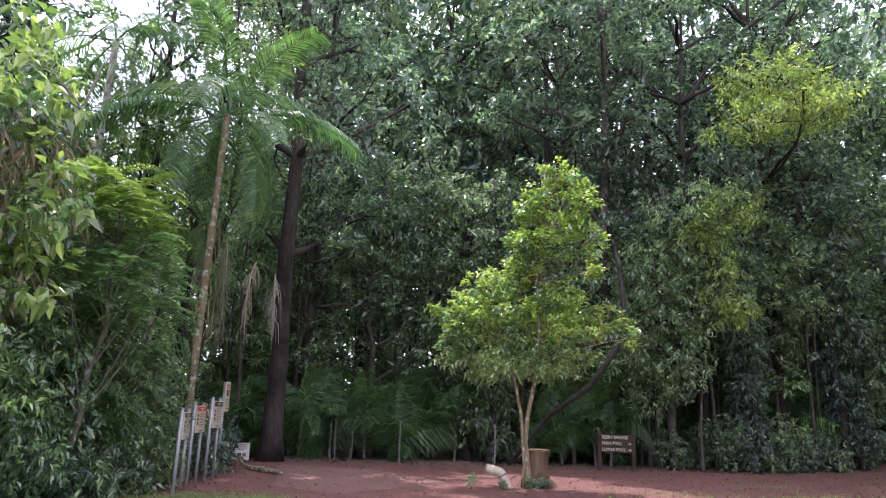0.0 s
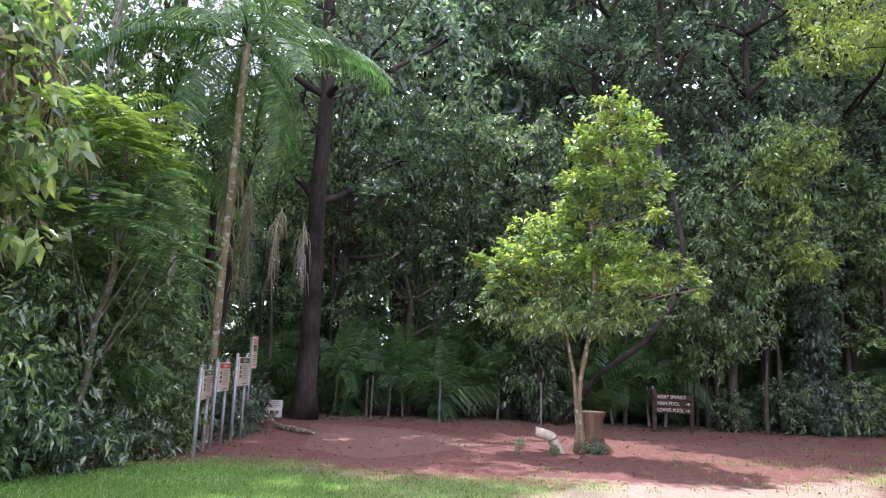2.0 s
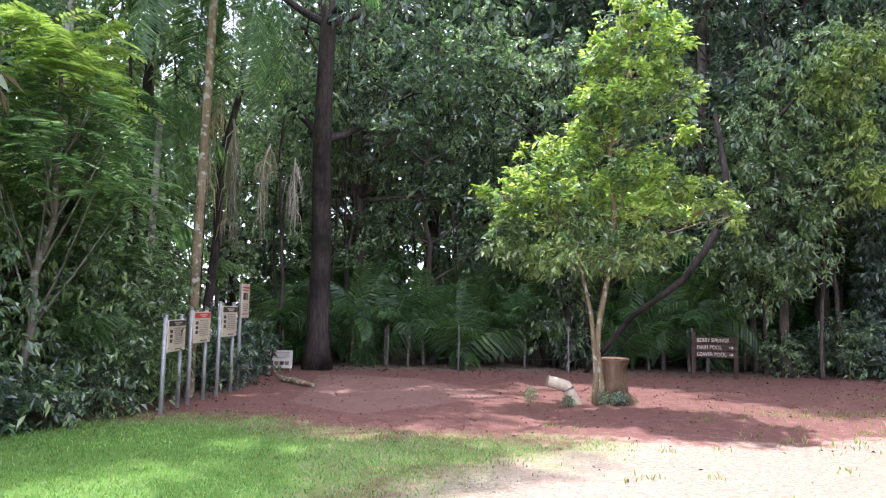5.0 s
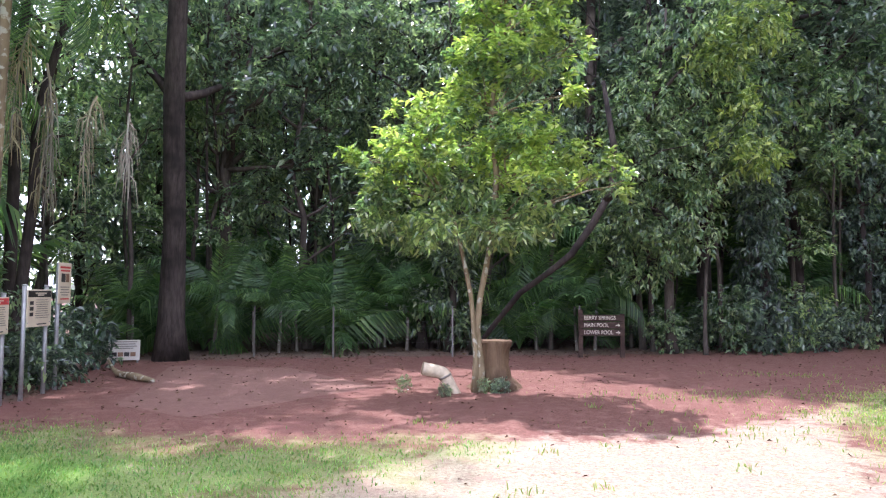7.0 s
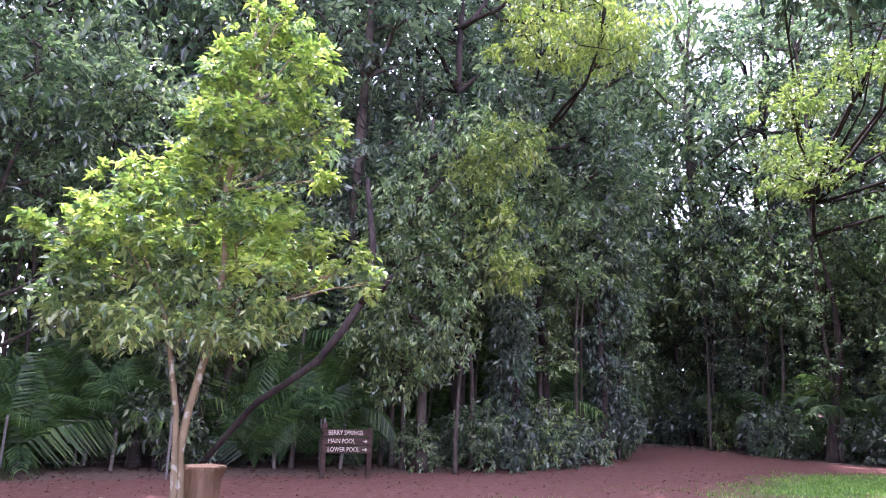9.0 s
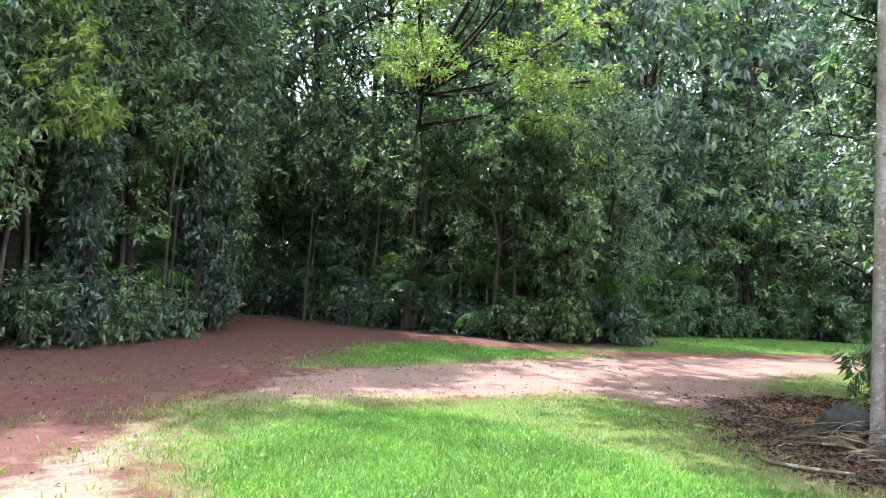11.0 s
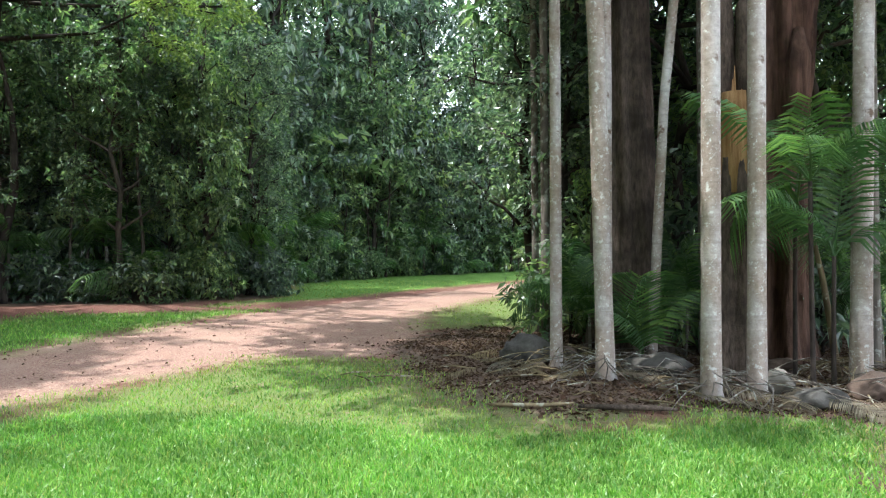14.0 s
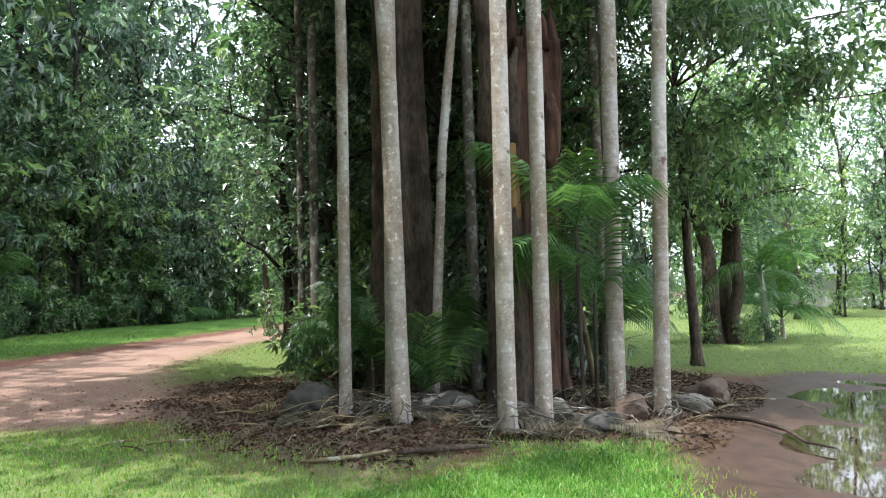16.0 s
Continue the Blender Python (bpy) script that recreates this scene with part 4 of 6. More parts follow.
def feather_crown(name, tips, rng, length=0.75, pairs=12, size=0.2):
    """Rosettes of arching pinnate leaves at the branch tips."""
    vs, fs, k = [], [], 0
    for tip, n in tips:
        for _ in range(n):
            a, el = rng.uniform(0, 6.28), rng.uniform(-0.15, 0.9)
            d = np.array((math.cos(a) * math.cos(el), math.sin(a) * math.cos(el), math.sin(el)))
            side = np.array((-math.sin(a), math.cos(a), 0.0))
            L = length * rng.uniform(0.7, 1.2)
            for q in range(pairs):
                u = 0.18 + 0.82 * q / (pairs - 1)
                base = np.array(tip) + d * L * u - np.array((0, 0, 0.42 * L * u * u))
                w = size * (0.55 + 0.9 * u * (1.25 - u)) * rng.uniform(0.85, 1.1)
                ahead = d * 0.45 - np.array((0, 0, 0.35 * u))
                for sg in (-1, 1):
                    g = side * sg + ahead + rng.normal(0, 0.08, 3)
                    g = g / np.linalg.norm(g)
                    c = np.cross(g, (0, 0, 1.0))
                    c = c / max(np.linalg.norm(c), 1e-3) * w * 0.17
                    vs += [base, base + g * w * 0.5 + c, base + g * w - np.array((0, 0, 0.12 * w)), base + g * w * 0.5 - c]
                    fs += [(k, k + 1, k + 2), (k, k + 2, k + 3)]
                    k += 4
    return mesh_from(name, vs, fs)


def feather_tree(m, h, seed, lit, low, label):
    rng = np.random.default_rng(seed)
    root = thing("feather_leaf_tree", m, label, "tree")
    stem = bent_line(rng, (0, 0, -0.1), (0.25, 0.1, h * 0.86), 8, 0.07)
    bm = bmesh.new()
    tube(bm, stem, [0.07, 0.055, 0.05, 0.045, 0.04, 0.035, 0.03, 0.02], 8, True, 0.06, rng)
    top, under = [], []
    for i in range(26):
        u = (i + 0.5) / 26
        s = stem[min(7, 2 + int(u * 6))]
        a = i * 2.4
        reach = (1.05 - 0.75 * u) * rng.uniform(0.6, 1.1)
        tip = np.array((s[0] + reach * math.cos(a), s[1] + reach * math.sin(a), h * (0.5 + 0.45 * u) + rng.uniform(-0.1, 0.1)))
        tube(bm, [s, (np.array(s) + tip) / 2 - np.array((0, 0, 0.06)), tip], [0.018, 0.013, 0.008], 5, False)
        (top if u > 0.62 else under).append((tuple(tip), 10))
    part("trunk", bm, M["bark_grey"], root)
    # Sunlight on the top is put into its colour through a brighter leaf material.
    part("crown", feather_crown("crown", top, rng), lit, root, "feathery top leaves, sunlit look given by leaf colour")
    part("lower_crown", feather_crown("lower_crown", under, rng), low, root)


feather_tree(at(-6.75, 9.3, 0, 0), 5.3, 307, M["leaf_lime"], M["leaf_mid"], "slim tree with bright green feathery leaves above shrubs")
feather_tree(at(-8.6, 7.9, 0, 130), 5.6, 308, M["leaf_mid"], M["leaf_mid"], "slim tree with feathery green leaves behind shrubs")
feather_tree(at(-7.7, 11.2, 0, 220), 4.0, 313, M["leaf_mid"], M["leaf_mid"], "slim tree with feathery green leaves behind shrubs")
tree("climber_tree", "yellowing large-leaved climber on a leaning trunk", "tree", 6.5, 0.07,
     [(0.5, -0.2, 5.3, 0.8, 0.8, 0.5), (0.8, 0.1, 4.4, 0.75, 0.7, 0.5), (0.3, 0.1, 3.6, 0.8, 0.8, 0.5), (0.9, 0.2, 3.0, 0.6, 0.6, 0.4), (0.2, 0.0, 6.3, 1.0, 1.0, 0.6)],
     95, 0.25, M["bark_grey"], M["leaf_olive"], 309, 8, 0.4, 0.5, 0.55, lean=(1.0, 0.8)).matrix_basis = at(-7.3, 7.6, 0, 0, 0.95, 1.0)
climber = bpy.data.objects["climber_tree"]
part("dead_leaves", crown_mesh("dead_leaves", [(0.4, -0.1, 4.9, 0.7, 0.7, 0.6), (0.6, 0.1, 3.9, 0.6, 0.6, 0.6), (0.5, 0.0, 3.0, 0.5, 0.5, 0.4)], 70, 0.3, lt, 8, 0.5, 1.4, 0.22), M["frond_dry"], climber, "withered brown leaves hanging in the climber")
part("green_leaves", crown_mesh("green_leaves", [(0.2, 0.1, 5.4, 0.8, 0.8, 0.7), (0.4, 0.1, 4.2, 0.8, 0.8, 0.6), (0.2, 0.1, 3.2, 0.7, 0.7, 0.5)], 110, 0.22, lt, 9, 0.4, 0.5, 0.5), M["leaf_mid"], climber)
hd = np.random.default_rng(21)
hedge = tree("hedge_shrub", "dense leafy shrub with small glossy leaves", "shrub", 1.8, 0.03, ring_blobs(hd, 9, 0.35, 2.2, 0.8, 0.62), 350, 0.125, M["bark_dark"], M["leaf_mid"], 310, 13, 0.3, shell=0.4)
hedge.matrix_basis = at(-7.0, 10.6, 0, 0)
for x, y, s in ((-7.3, 9.4, 1.1), (-6.8, 8.2, 0.9), (-7.6, 8.0, 1.2), (-6.9, 7.0, 1.0), (-7.7, 6.2, 1.3), (-7.2, 11.7, 0.8), (-8.0, 10.6, 1.3), (-6.6, 5.8, 0.9), (-7.6, 12.6, 0.9), (-7.0, 4.6, 1.2)):
    copy_thing(hedge, at(x, y, 0, hd.uniform(0, 360), s, s * hd.uniform(0.9, 1.2)))["group"] = "shrubs behind the notices"
for x, y, s in ((-6.3, 9.3, 0.5), (-6.5, 8.4, 0.6), (-6.4, 10.3, 0.45), (-7.0, 13.2, 0.6), (-7.5, 14.3, 0.7), (-8.1, 15.6, 0.8)):
    copy_thing(SHRUB[1], at(x, y, 0, hd.uniform(0, 360), s))["group"] = "low plants behind the notices"
copy_thing(LOWPALM[0], at(-8.4, 13.6, 0, 50, 0.8))["group"] = "palms under the trees"

# leaning dark limb behind the sign
bm = bmesh.new()
lim = [(-1.6, 20.6, -0.1), (-0.9, 20.2, 0.75), (-0.3, 19.9, 1.45), (0.35, 19.7, 1.9), (0.85, 19.7, 2.3), (1.3, 19.8, 2.95), (1.75, 20.0, 3.75), (1.8, 20.3, 4.8), (1.6, 20.7, 6.4)]
tube(bm, lim, [0.055, 0.06, 0.065, 0.07, 0.08, 0.09, 0.09, 0.08, 0.05], 9, True, 0.08, lt)
tube(bm, [(1.6, 19.9, 3.5), (2.0, 19.5, 3.7), (2.2, 19.3, 4.0)], [0.08, 0.06, 0.03], 7, True, 0.08, lt)
tagged(part("fallen_limb", bm, M["bark_dark"]), "dark crooked limb leaning down through the undergrowth", "fallen branch")

# hanging dead fronds and creepers by the tall palm
def hanging_frond(x, y, z, length, seed):
    """A withered frond: a drooping rib with long limp strands."""
    rng = np.random.default_rng(seed)
    root = thing("dead_frond", at(x, y, z, seed * 50), "withered pale grey frond hanging from the trees", "dead frond", "hanging dead fronds")
    rib = [np.array((0.28 * u * (1.6 - u), 0.1 * u, -length * u ** 1.3)) for u in (0, 0.2, 0.4, 0.6, 0.8, 1.0)]
    part("rib", tube(bmesh.new(), rib, [0.022, 0.02, 0.017, 0.013, 0.009, 0.004], 5, False), M["frond_pale"], root)
    bm = bmesh.new()
    for _ in range(46):
        u = rng.uniform(0.05, 0.95)
        k = min(int(u * 5), 4)
        p = rib[k] + (rib[k + 1] - rib[k]) * (u * 5 - k)
        L, a = rng.uniform(0.35, 0.75), rng.uniform(0, 6.28)
        o = np.array((math.cos(a), math.sin(a), 0)) * rng.uniform(0.04, 0.22)
        tube(bm, [p, p + o * 0.7 + np.array((0, 0, -0.25 * L)), p + o + np.array((0, 0, -L))], [0.008, 0.010, 0.002], 3, False)
    part("frond_skirt", bm, M["frond_pale"], root)["kind"] = "stuff"


for i, (x, y, z, L) in enumerate(((-7.0, 13.5, 5.0, 2.3), (-7.2, 13.8, 4.9, 2.0), (-6.95, 13.1, 5.4, 1.9), (-6.5, 14.0, 4.6, 1.5), (-6.2, 14.4, 4.4, 1.2), (-7.6, 13.3, 5.6, 1.8))):
    hanging_frond(x, y, z, L, 700 + i)

# flat-topped bright tree beyond the track
tree("spreading_tree", "spreading tree with flat layers of yellow-green foliage", "tree", 8.6, 0.16,
     # The five blobs above z 12 are unseen limbs, added to shade the track.
     [(-3.5, -4.4, 7.9, 1.27, 1.02, 0.32), (-0.1, -5.4, 8.9, 1.36, 1.1, 0.34), (1.3, -4.8, 8.5, 1.1, 1.02, 0.32), (-2.7, -3, 9.2, 1.27, 1.02, 0.32), (2.5, -4.2, 7.6, 1.02, 0.85, 0.28), (3.5, -5, 9, 1.27, 1.1, 0.32), (1.9, -6, 10.4, 1.27, 1.1, 0.36), (-4.3, -5.4, 9.6, 1.19, 1.02, 0.32), (-2.3, -6, 10.6, 1.27, 1.1, 0.36), (-0.1, -5.4, 11.4, 1.44, 1.27, 0.4), (-4.6, -8.4, 12.8, 1.19, 1.1, 0.4), (-3.2, -8.7, 13.2, 1.27, 1.1, 0.4), (-5.6, -7.2, 12.8, 1.1, 1.02, 0.4), (-2.5, -8.4, 13.6, 1.27, 1.1, 0.4), (-1.0, -7.6, 13.4, 1.19, 1.02, 0.4)],
     820, 0.17, M["bark_dark"], M["leaf_olive"], 311, 15, 0.45, 0.2, 0.4, flat=0.6).matrix_basis = at(17.0, 27.0, 0, 0)
tree("spreading_tree", "tall tree with sunlit yellow-green upper branches", "tree", 13, 0.15,
     [(-1.4, -4.7, 10.2, 1.3, 1, 0.35), (0.2, -4.9, 10.6, 1.2, 1, 0.35), (-0.4, -3.3, 12, 1.6, 1.5, 0.6), (1, -2.9, 11.2, 1.3, 1.3, 0.5)],
     330, 0.17, M["bark_dark"], M["leaf_olive"], 312, 15, 0.5, 0.25, 0.4).matrix_basis = at(7.0, 25.3, 0, 0)
for x, y, s, k in ((13.2, 38, 1.0, 0), (15.8, 40, 1.1, 1), (11.6, 41, 1.0, 2), (18.0, 37, 1.0, 0), (14.2, 44, 1.3, 2), (12.2, 47, 1.4, 0), (16.8, 48, 1.4, 1), (19.6, 44, 1.3, 1), (9.6, 46, 1.4, 0), (10.6, 36.5, 1.3, 1), (12.4, 37.5, 1.35, 0), (8.8, 34, 1.3, 0), (14.6, 37.0, 1.2, 1)):
    copy_thing(TALL_FAR[k % 2], at(x, y, 0, x * 50, s))["group"] = "tall trees of the wood"
for x, y, s, k in ((18.6, 38.2, 1.3, 1), (21.6, 36.8, 1.3, 0)):
    copy_thing(TALL[k], at(x, y, 0, x * 50, s))["group"] = "tall trees of the wood"
for x, y, s, k in ((13.4, 36.4, 1.0, 0), (15.2, 36.6, 0.9, 1), (12.0, 36.5, 0.8, 0), (16.4, 35.2, 0.9, 1), (13.9, 36.0, 0.8, 0), (14.6, 37.5, 1.0, 1)):
    copy_thing(EDGE[k], at(x, y, 0, x * 70, s))["group"] = "leafy trees at the wood's edge"

for i, (x, y, s, k) in enumerate(((-15, 24, 1.1, 1), (-17, 21, 1.1, 1), (-10.8, 22.5, 1.0, 1), (-13.5, 18.5, 0.8, 1), (-16, 16.5, 0.9, 0), (-13, 21.5, 0.9, 0), (13.3, 38.6, 1.1, 0), (14.9, 39.2, 1.2, 1), (12.2, 38.8, 1.1, 1), (16.2, 38.2, 1.1, 0), (14.0, 41.5, 1.3, 0), (17.0, 43, 1.3, 1), (11.5, 42, 1.3, 0), (15.2, 45, 1.4, 1), (18, 36, 0.9, 0), (19.6, 37.4, 1.0, 1), (20.6, 35, 0.9, 0), (21, 40, 1.2, 1), (18.4, 41, 1.1, 0), (17, 38.6, 0.9, 1), (22.2, 37, 1.0, 0), (23.6, 41, 1.2, 1), (25.2, 36.5, 1.2, 0), (27.4, 38, 1.3, 1))):
    copy_thing(EDGE_FAR[k], at(x, y, 0, x * 70, s))["group"] = "leafy trees at the wood's edge"
for i, (x, y, s) in enumerate(((17.6, 35.2, 2.0), (18.8, 36.4, 2.4), (20.0, 36.0, 2.2), (19.2, 38.6, 2.6), (21.4, 38.4, 2.6), (17.4, 37.2, 2.4), (13.4, 35.2, 1.6), (14.3, 35.8, 1.8), (15.0, 35.0, 1.5), (12.8, 35.0, 1.4), (13.8, 36.8, 2.2), (15.6, 34.4, 1.4))):
    copy_thing(SHRUB[i % 2], at(x, y, 0, 80 * i, s))["group"] = "undergrowth in the wood"

# ---- palm grove ----
GROVE = "palms of the grove"
for i, (x, y, r, tx, ty, h) in enumerate(((12.0, 10.23, 0.082, 0.02, 0.05, 9.4), (11.45, 9.53, 0.115, 0.02, 0.30, 10.4), (12.75, 9.05, 0.07, -0.1, -0.42, 9.0), (10.75, 8.36, 0.105, 0, 0.03, 10.5), (10.99, 7.89, 0.10, 0, 0.02, 10.2), (11.94, 6.70, 0.115, 0, -0.06, 9.8), (11.35, 6.33, 0.10, -0.03, -0.22, 10.0), (12.2, 9.62, 0.105, 0.0, 0.02, 9.2))):
    palm("grove_palm", at(x, y, 0, 0), "straight pale grey palm stem spotted with white lichen", [(0, 0, -0.08), (tx * 0.4, ty * 0.4, h * 0.4), (tx, ty, h * 0.7), (tx * 1.5, ty * 1.5, h)], r, BIG_FROND, 11, 500 + i, (-25, 60), 0.95, GROVE, sides=12)
# Back stems get a darker bark, so the grove's shade sits in their colour.
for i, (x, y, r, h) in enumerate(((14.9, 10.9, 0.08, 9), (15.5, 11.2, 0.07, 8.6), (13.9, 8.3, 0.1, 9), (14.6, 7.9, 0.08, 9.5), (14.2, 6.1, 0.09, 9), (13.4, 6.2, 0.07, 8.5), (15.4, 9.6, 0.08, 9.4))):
    palm("grove_palm", at(x, y, 0, 0), "palm stem deeper in the grove, bark darkened for shade", [(0, 0, -0.08), (0.04, 0.05, h * 0.5), (0.02, 0.1, h)], r, BIG_FROND, 9, 520 + i, (-25, 60), 0.95, GROVE, stem_mat=M["bark_grey"])


def old_trunk(name, m, label, pts, radii, mat, seed, ridges=9, depth=0.09, sides=64):
    """A thick trunk with vertical ridges and a flared foot."""
    bm = bmesh.new()
    rng = np.random.default_rng(seed)
    ph = rng.uniform(0, 6.28, 3)
    fine = [(np.array(p) + (np.array(q) - np.array(p)) * u, r + (s - r) * u) for (p, r), (q, s) in zip(zip(pts, radii), zip(pts[1:], radii[1:])) for u in (0, 0.2, 0.4, 0.6, 0.8)]
    fine.append((np.array(pts[-1], float), radii[-1]))
    drift = np.zeros(sides)
    rings = []
    for (x, y, z), r in fine:
        drift = drift * 0.8 + rng.normal(0, 0.022, sides)
        ring = []
        for j in range(sides):
            a = 2 * math.pi * j / sides
            k = 1 + depth * math.sin(ridges * a + ph[0] + z * 0.25) + depth * 0.6 * math.sin(5 * a + ph[1] - z * 0.4) + drift[j]
            ring.append(bm.verts.new((x + r * k * math.cos(a), y + r * k * math.sin(a), z)))
        rings.append(ring)
    for a, b in zip(rings, rings[1:]):
        for j in range(sides):
            bm.faces.new((a[j], a[(j + 1) % sides], b[(j + 1) % sides], b[j])).smooth = True
    bm.faces.new(rings[-1])
    root = thing(name, m, label, "tree")
    part("trunk", bm, mat, root)
    return root


zs = [-0.1, 0.15, 0.5, 1.0, 1.8, 3, 4.5, 6, 8, 10.5]
big = old_trunk("old_tree", at(13.35, 9.4), "huge dark ridged tree trunk with an unseen, widened crown", [(0.02 * z, 0.02 * z, z) for z in zs], [0.72, 0.60, 0.51, 0.46, 0.43, 0.40, 0.37, 0.34, 0.28, 0.18], M["bark_brown"], 1)
bb = ring_blobs(np.random.default_rng(91), 14, 8.0, 15.0, 5.0, 1.6, 0.6)
# Unseen outer crown, added to drop shade on the litter and track.
bb += [(-4.8, 4.4, 9.6, 1.6, 1.5, 0.7), (-2.8, 5.6, 10.4, 1.7, 1.5, 0.8), (-4.8, 6.8, 11.2, 1.5, 1.5, 0.7), (-3.6, 8.0, 11.8, 1.7, 1.6, 0.8), (-1.0, 7.6, 11.4, 1.6, 1.5, 0.8), (-2.0, 9.8, 12.6, 1.5, 1.5, 0.7), (0.2, 10.0, 12.4, 1.5, 1.5, 0.7), (-4.2, 5.8, 9.2, 1.5, 1.4, 0.6), (-5.0, 2.4, 9.2, 1.3, 1.3, 0.6), (-6.0, 4.8, 12.4, 1.3, 1.4, 0.6), (-5.4, 4.2, 9.0, 1.3, 1.3, 0.6), (0.8, 8.4, 11.0, 1.5, 1.5, 0.7)]
bm = bmesh.new()
limbs_to(bm, [np.array((0.02 * z, 0.02 * z, z)) for z in zs], bb, 0.11, lt)
part("limbs", bm, M["bark_brown"], big)
part("crown", crown_mesh("crown", bb, 2500, 0.28, lt, 13, 0.6), M["leaf_dark"], big)
brk = old_trunk("broken_tree", at(12.5, 8.02), "dead hollow trunk split open above orange heartwood", [(0, 0, z) for z in (-0.1, 0.2, 0.8, 1.6, 2.3, 2.75)], [0.36, 0.3, 0.27, 0.25, 0.24, 0.2], M["bark_brown"], 2, 7, 0.1)
bm = bmesh.new()
hw = np.random.default_rng(17)
tube(bm, [(-0.02, 0, 2.3), (-0.02, 0, 2.7), (-0.03, 0, 3.2), (-0.03, 0.01, 3.6)], [0.2, 0.2, 0.19, 0.16], 20, True, 0.08, hw)
for j in range(22):
    a, q = hw.uniform(0, 6.28), hw.uniform(0.12, 0.18)
    z0, z1 = hw.uniform(2.4, 3.0), hw.uniform(3.5, 3.95)
    cx, cy = q * math.cos(a), q * math.sin(a)
    tube(bm, [(cx, cy, z0), (cx * 1.06, cy * 1.06, (z0 + z1) / 2), (cx * 0.85, cy * 0.85, z1)], [0.03, hw.uniform(0.025, 0.05), 0.006], 5, True, 0.3, hw)
part("heartwood", bm, M["heartwood"], brk, "splintered orange heartwood")
bm = bmesh.new()
tube(bm, [(0.1, 0.12, 3.0), (0.06, 0.16, 4.0), (0.0, 0.2, 5.0), (0.05, 0.34, 6.2), (0.1, 0.5, 8.0)], [0.2, 0.19, 0.16, 0.13, 0.08], 14, True, 0.12, lt)
tube(bm, [(0.05, -0.1, 3.2), (-0.08, -0.12, 4.1), (-0.05, -0.1, 4.7), (0.0, -0.2, 5.0)], [0.12, 0.11, 0.08, 0.03], 10, True, 0.15, lt)
part("splintered_stem", bm, M["bark_brown"], brk)
big2 = old_trunk("snapped_tree", at(13.75, 7.35), "thick reddish-brown trunk snapped off high up", [(0, 0.0, z) for z in (-0.1, 0.3, 1.0, 2.2, 3.4, 4.2, 5.0, 5.5)], [0.55, 0.46, 0.4, 0.36, 0.36, 0.42, 0.46, 0.44], M["bark_red"], 4, 8, 0.13)
bm = bmesh.new()
for a in range(9):
    c, sn = math.cos(a * 0.7), math.sin(a * 0.7)
    tube(bm, [(0.34 * c, 0.34 * sn, 5.3), (0.36 * c, 0.36 * sn, 5.6 + 0.07 * (a % 3)), (0.34 * c, 0.35 * sn, 5.75 + 0.16 * (a % 4))], [0.13, 0.10, 0.02], 7, True, 0.15, lt)
part("torn_top", bm, M["bark_red"], big2, "jagged torn wood at the break")
bm = bmesh.new()
tube(bm, [(-0.30, -0.12, 3.2), (-0.46, -0.18, 3.7), (-0.50, -0.2, 4.2), (-0.42, -0.2, 4.6)], [0.10, 0.17, 0.15, 0.06], 10, True, 0.15, lt)
part("burl", bm, M["bark_red"], big2, "swollen burl on the trunk")
for i, (x, y, s, k) in enumerate(((15.8, 8.8, 1.0, 0), (15.4, 6.4, 0.95, 1), (16.2, 10.6, 0.9, 0), (16.6, 7.4, 1.05, 1), (17.4, 5.9, 0.9, 0), (16.6, 5.2, 0.7, 0), (18.4, 7.6, 1.1, 0), (18.2, 10.9, 1.05, 0), (17.2, 11.6, 0.9, 0), (17.8, 9.4, 0.9, 0), (16.9, 9.6, 0.7, 1))):
    copy_thing(EDGE[k], at(x, y, 0, 67 * i, s, s * 1.05))["group"] = "leafy trees behind the grove"
for x, y, s, k in ((19.4, 8.6, 0.85, 0), (20.4, 11.2, 0.9, 2), (19.2, 5.6, 0.75, 2), (21.6, 6.2, 0.85, 0), (22.6, 9.4, 0.95, 1), (24.6, 12.6, 0.9, 0)):
    copy_thing(TALL[k], at(x, y, 0, 90 * x, s))["group"] = "leafy trees behind the grove"
for i, (x, y, s, k) in enumerate(((12.9, 9.9, 0.5, 1), (14.1, 10.5, 0.6, 1), (14.6, 9.9, 0.7, 1), (13.6, 8.6, 0.6, 1), (13.9, 6.0, 0.7, 1), (14.9, 7.0, 0.9, 1))):
    copy_thing(LOWPALM[k], at(x, y, 0, 97 * i, s))["group"] = "juvenile palms in the grove"
for i, (x, y, s) in enumerate(((15.0, 8.6, 1.3), (15.2, 10.2, 1.2), (14.6, 6.6, 1.1), (14.3, 10.4, 1.0), (15.9, 7.6, 1.5), (14.2, 8.9, 0.9), (15.6, 6.6, 1.3), (16.2, 9.4, 1.6), (15.9, 10.6, 1.2))):
    copy_thing(UNDER[i % 2], at(x, y, 0, 61 * i, s))["group"] = "undergrowth in the grove"
palm("juvenile_palm", at(12.15, 7.35, 0, 0), "juvenile palm with wide bright fronds among the stems", [(0, 0, -0.05), (0.02, 0, 1.0), (0, 0, 1.9)], 0.03, FROND, 6, 540, (-10, 50), 0.85, "juvenile palms in the grove", stem_mat=M["bark_dark"])
palm("juvenile_palm", at(12.5, 9.15, 0, 0), "juvenile palm with upright narrow fronds", [], 0.03, FROND, 6, 541, (40, 80), 0.8, "juvenile palms in the grove", stem_mat=M["bark_dark"])
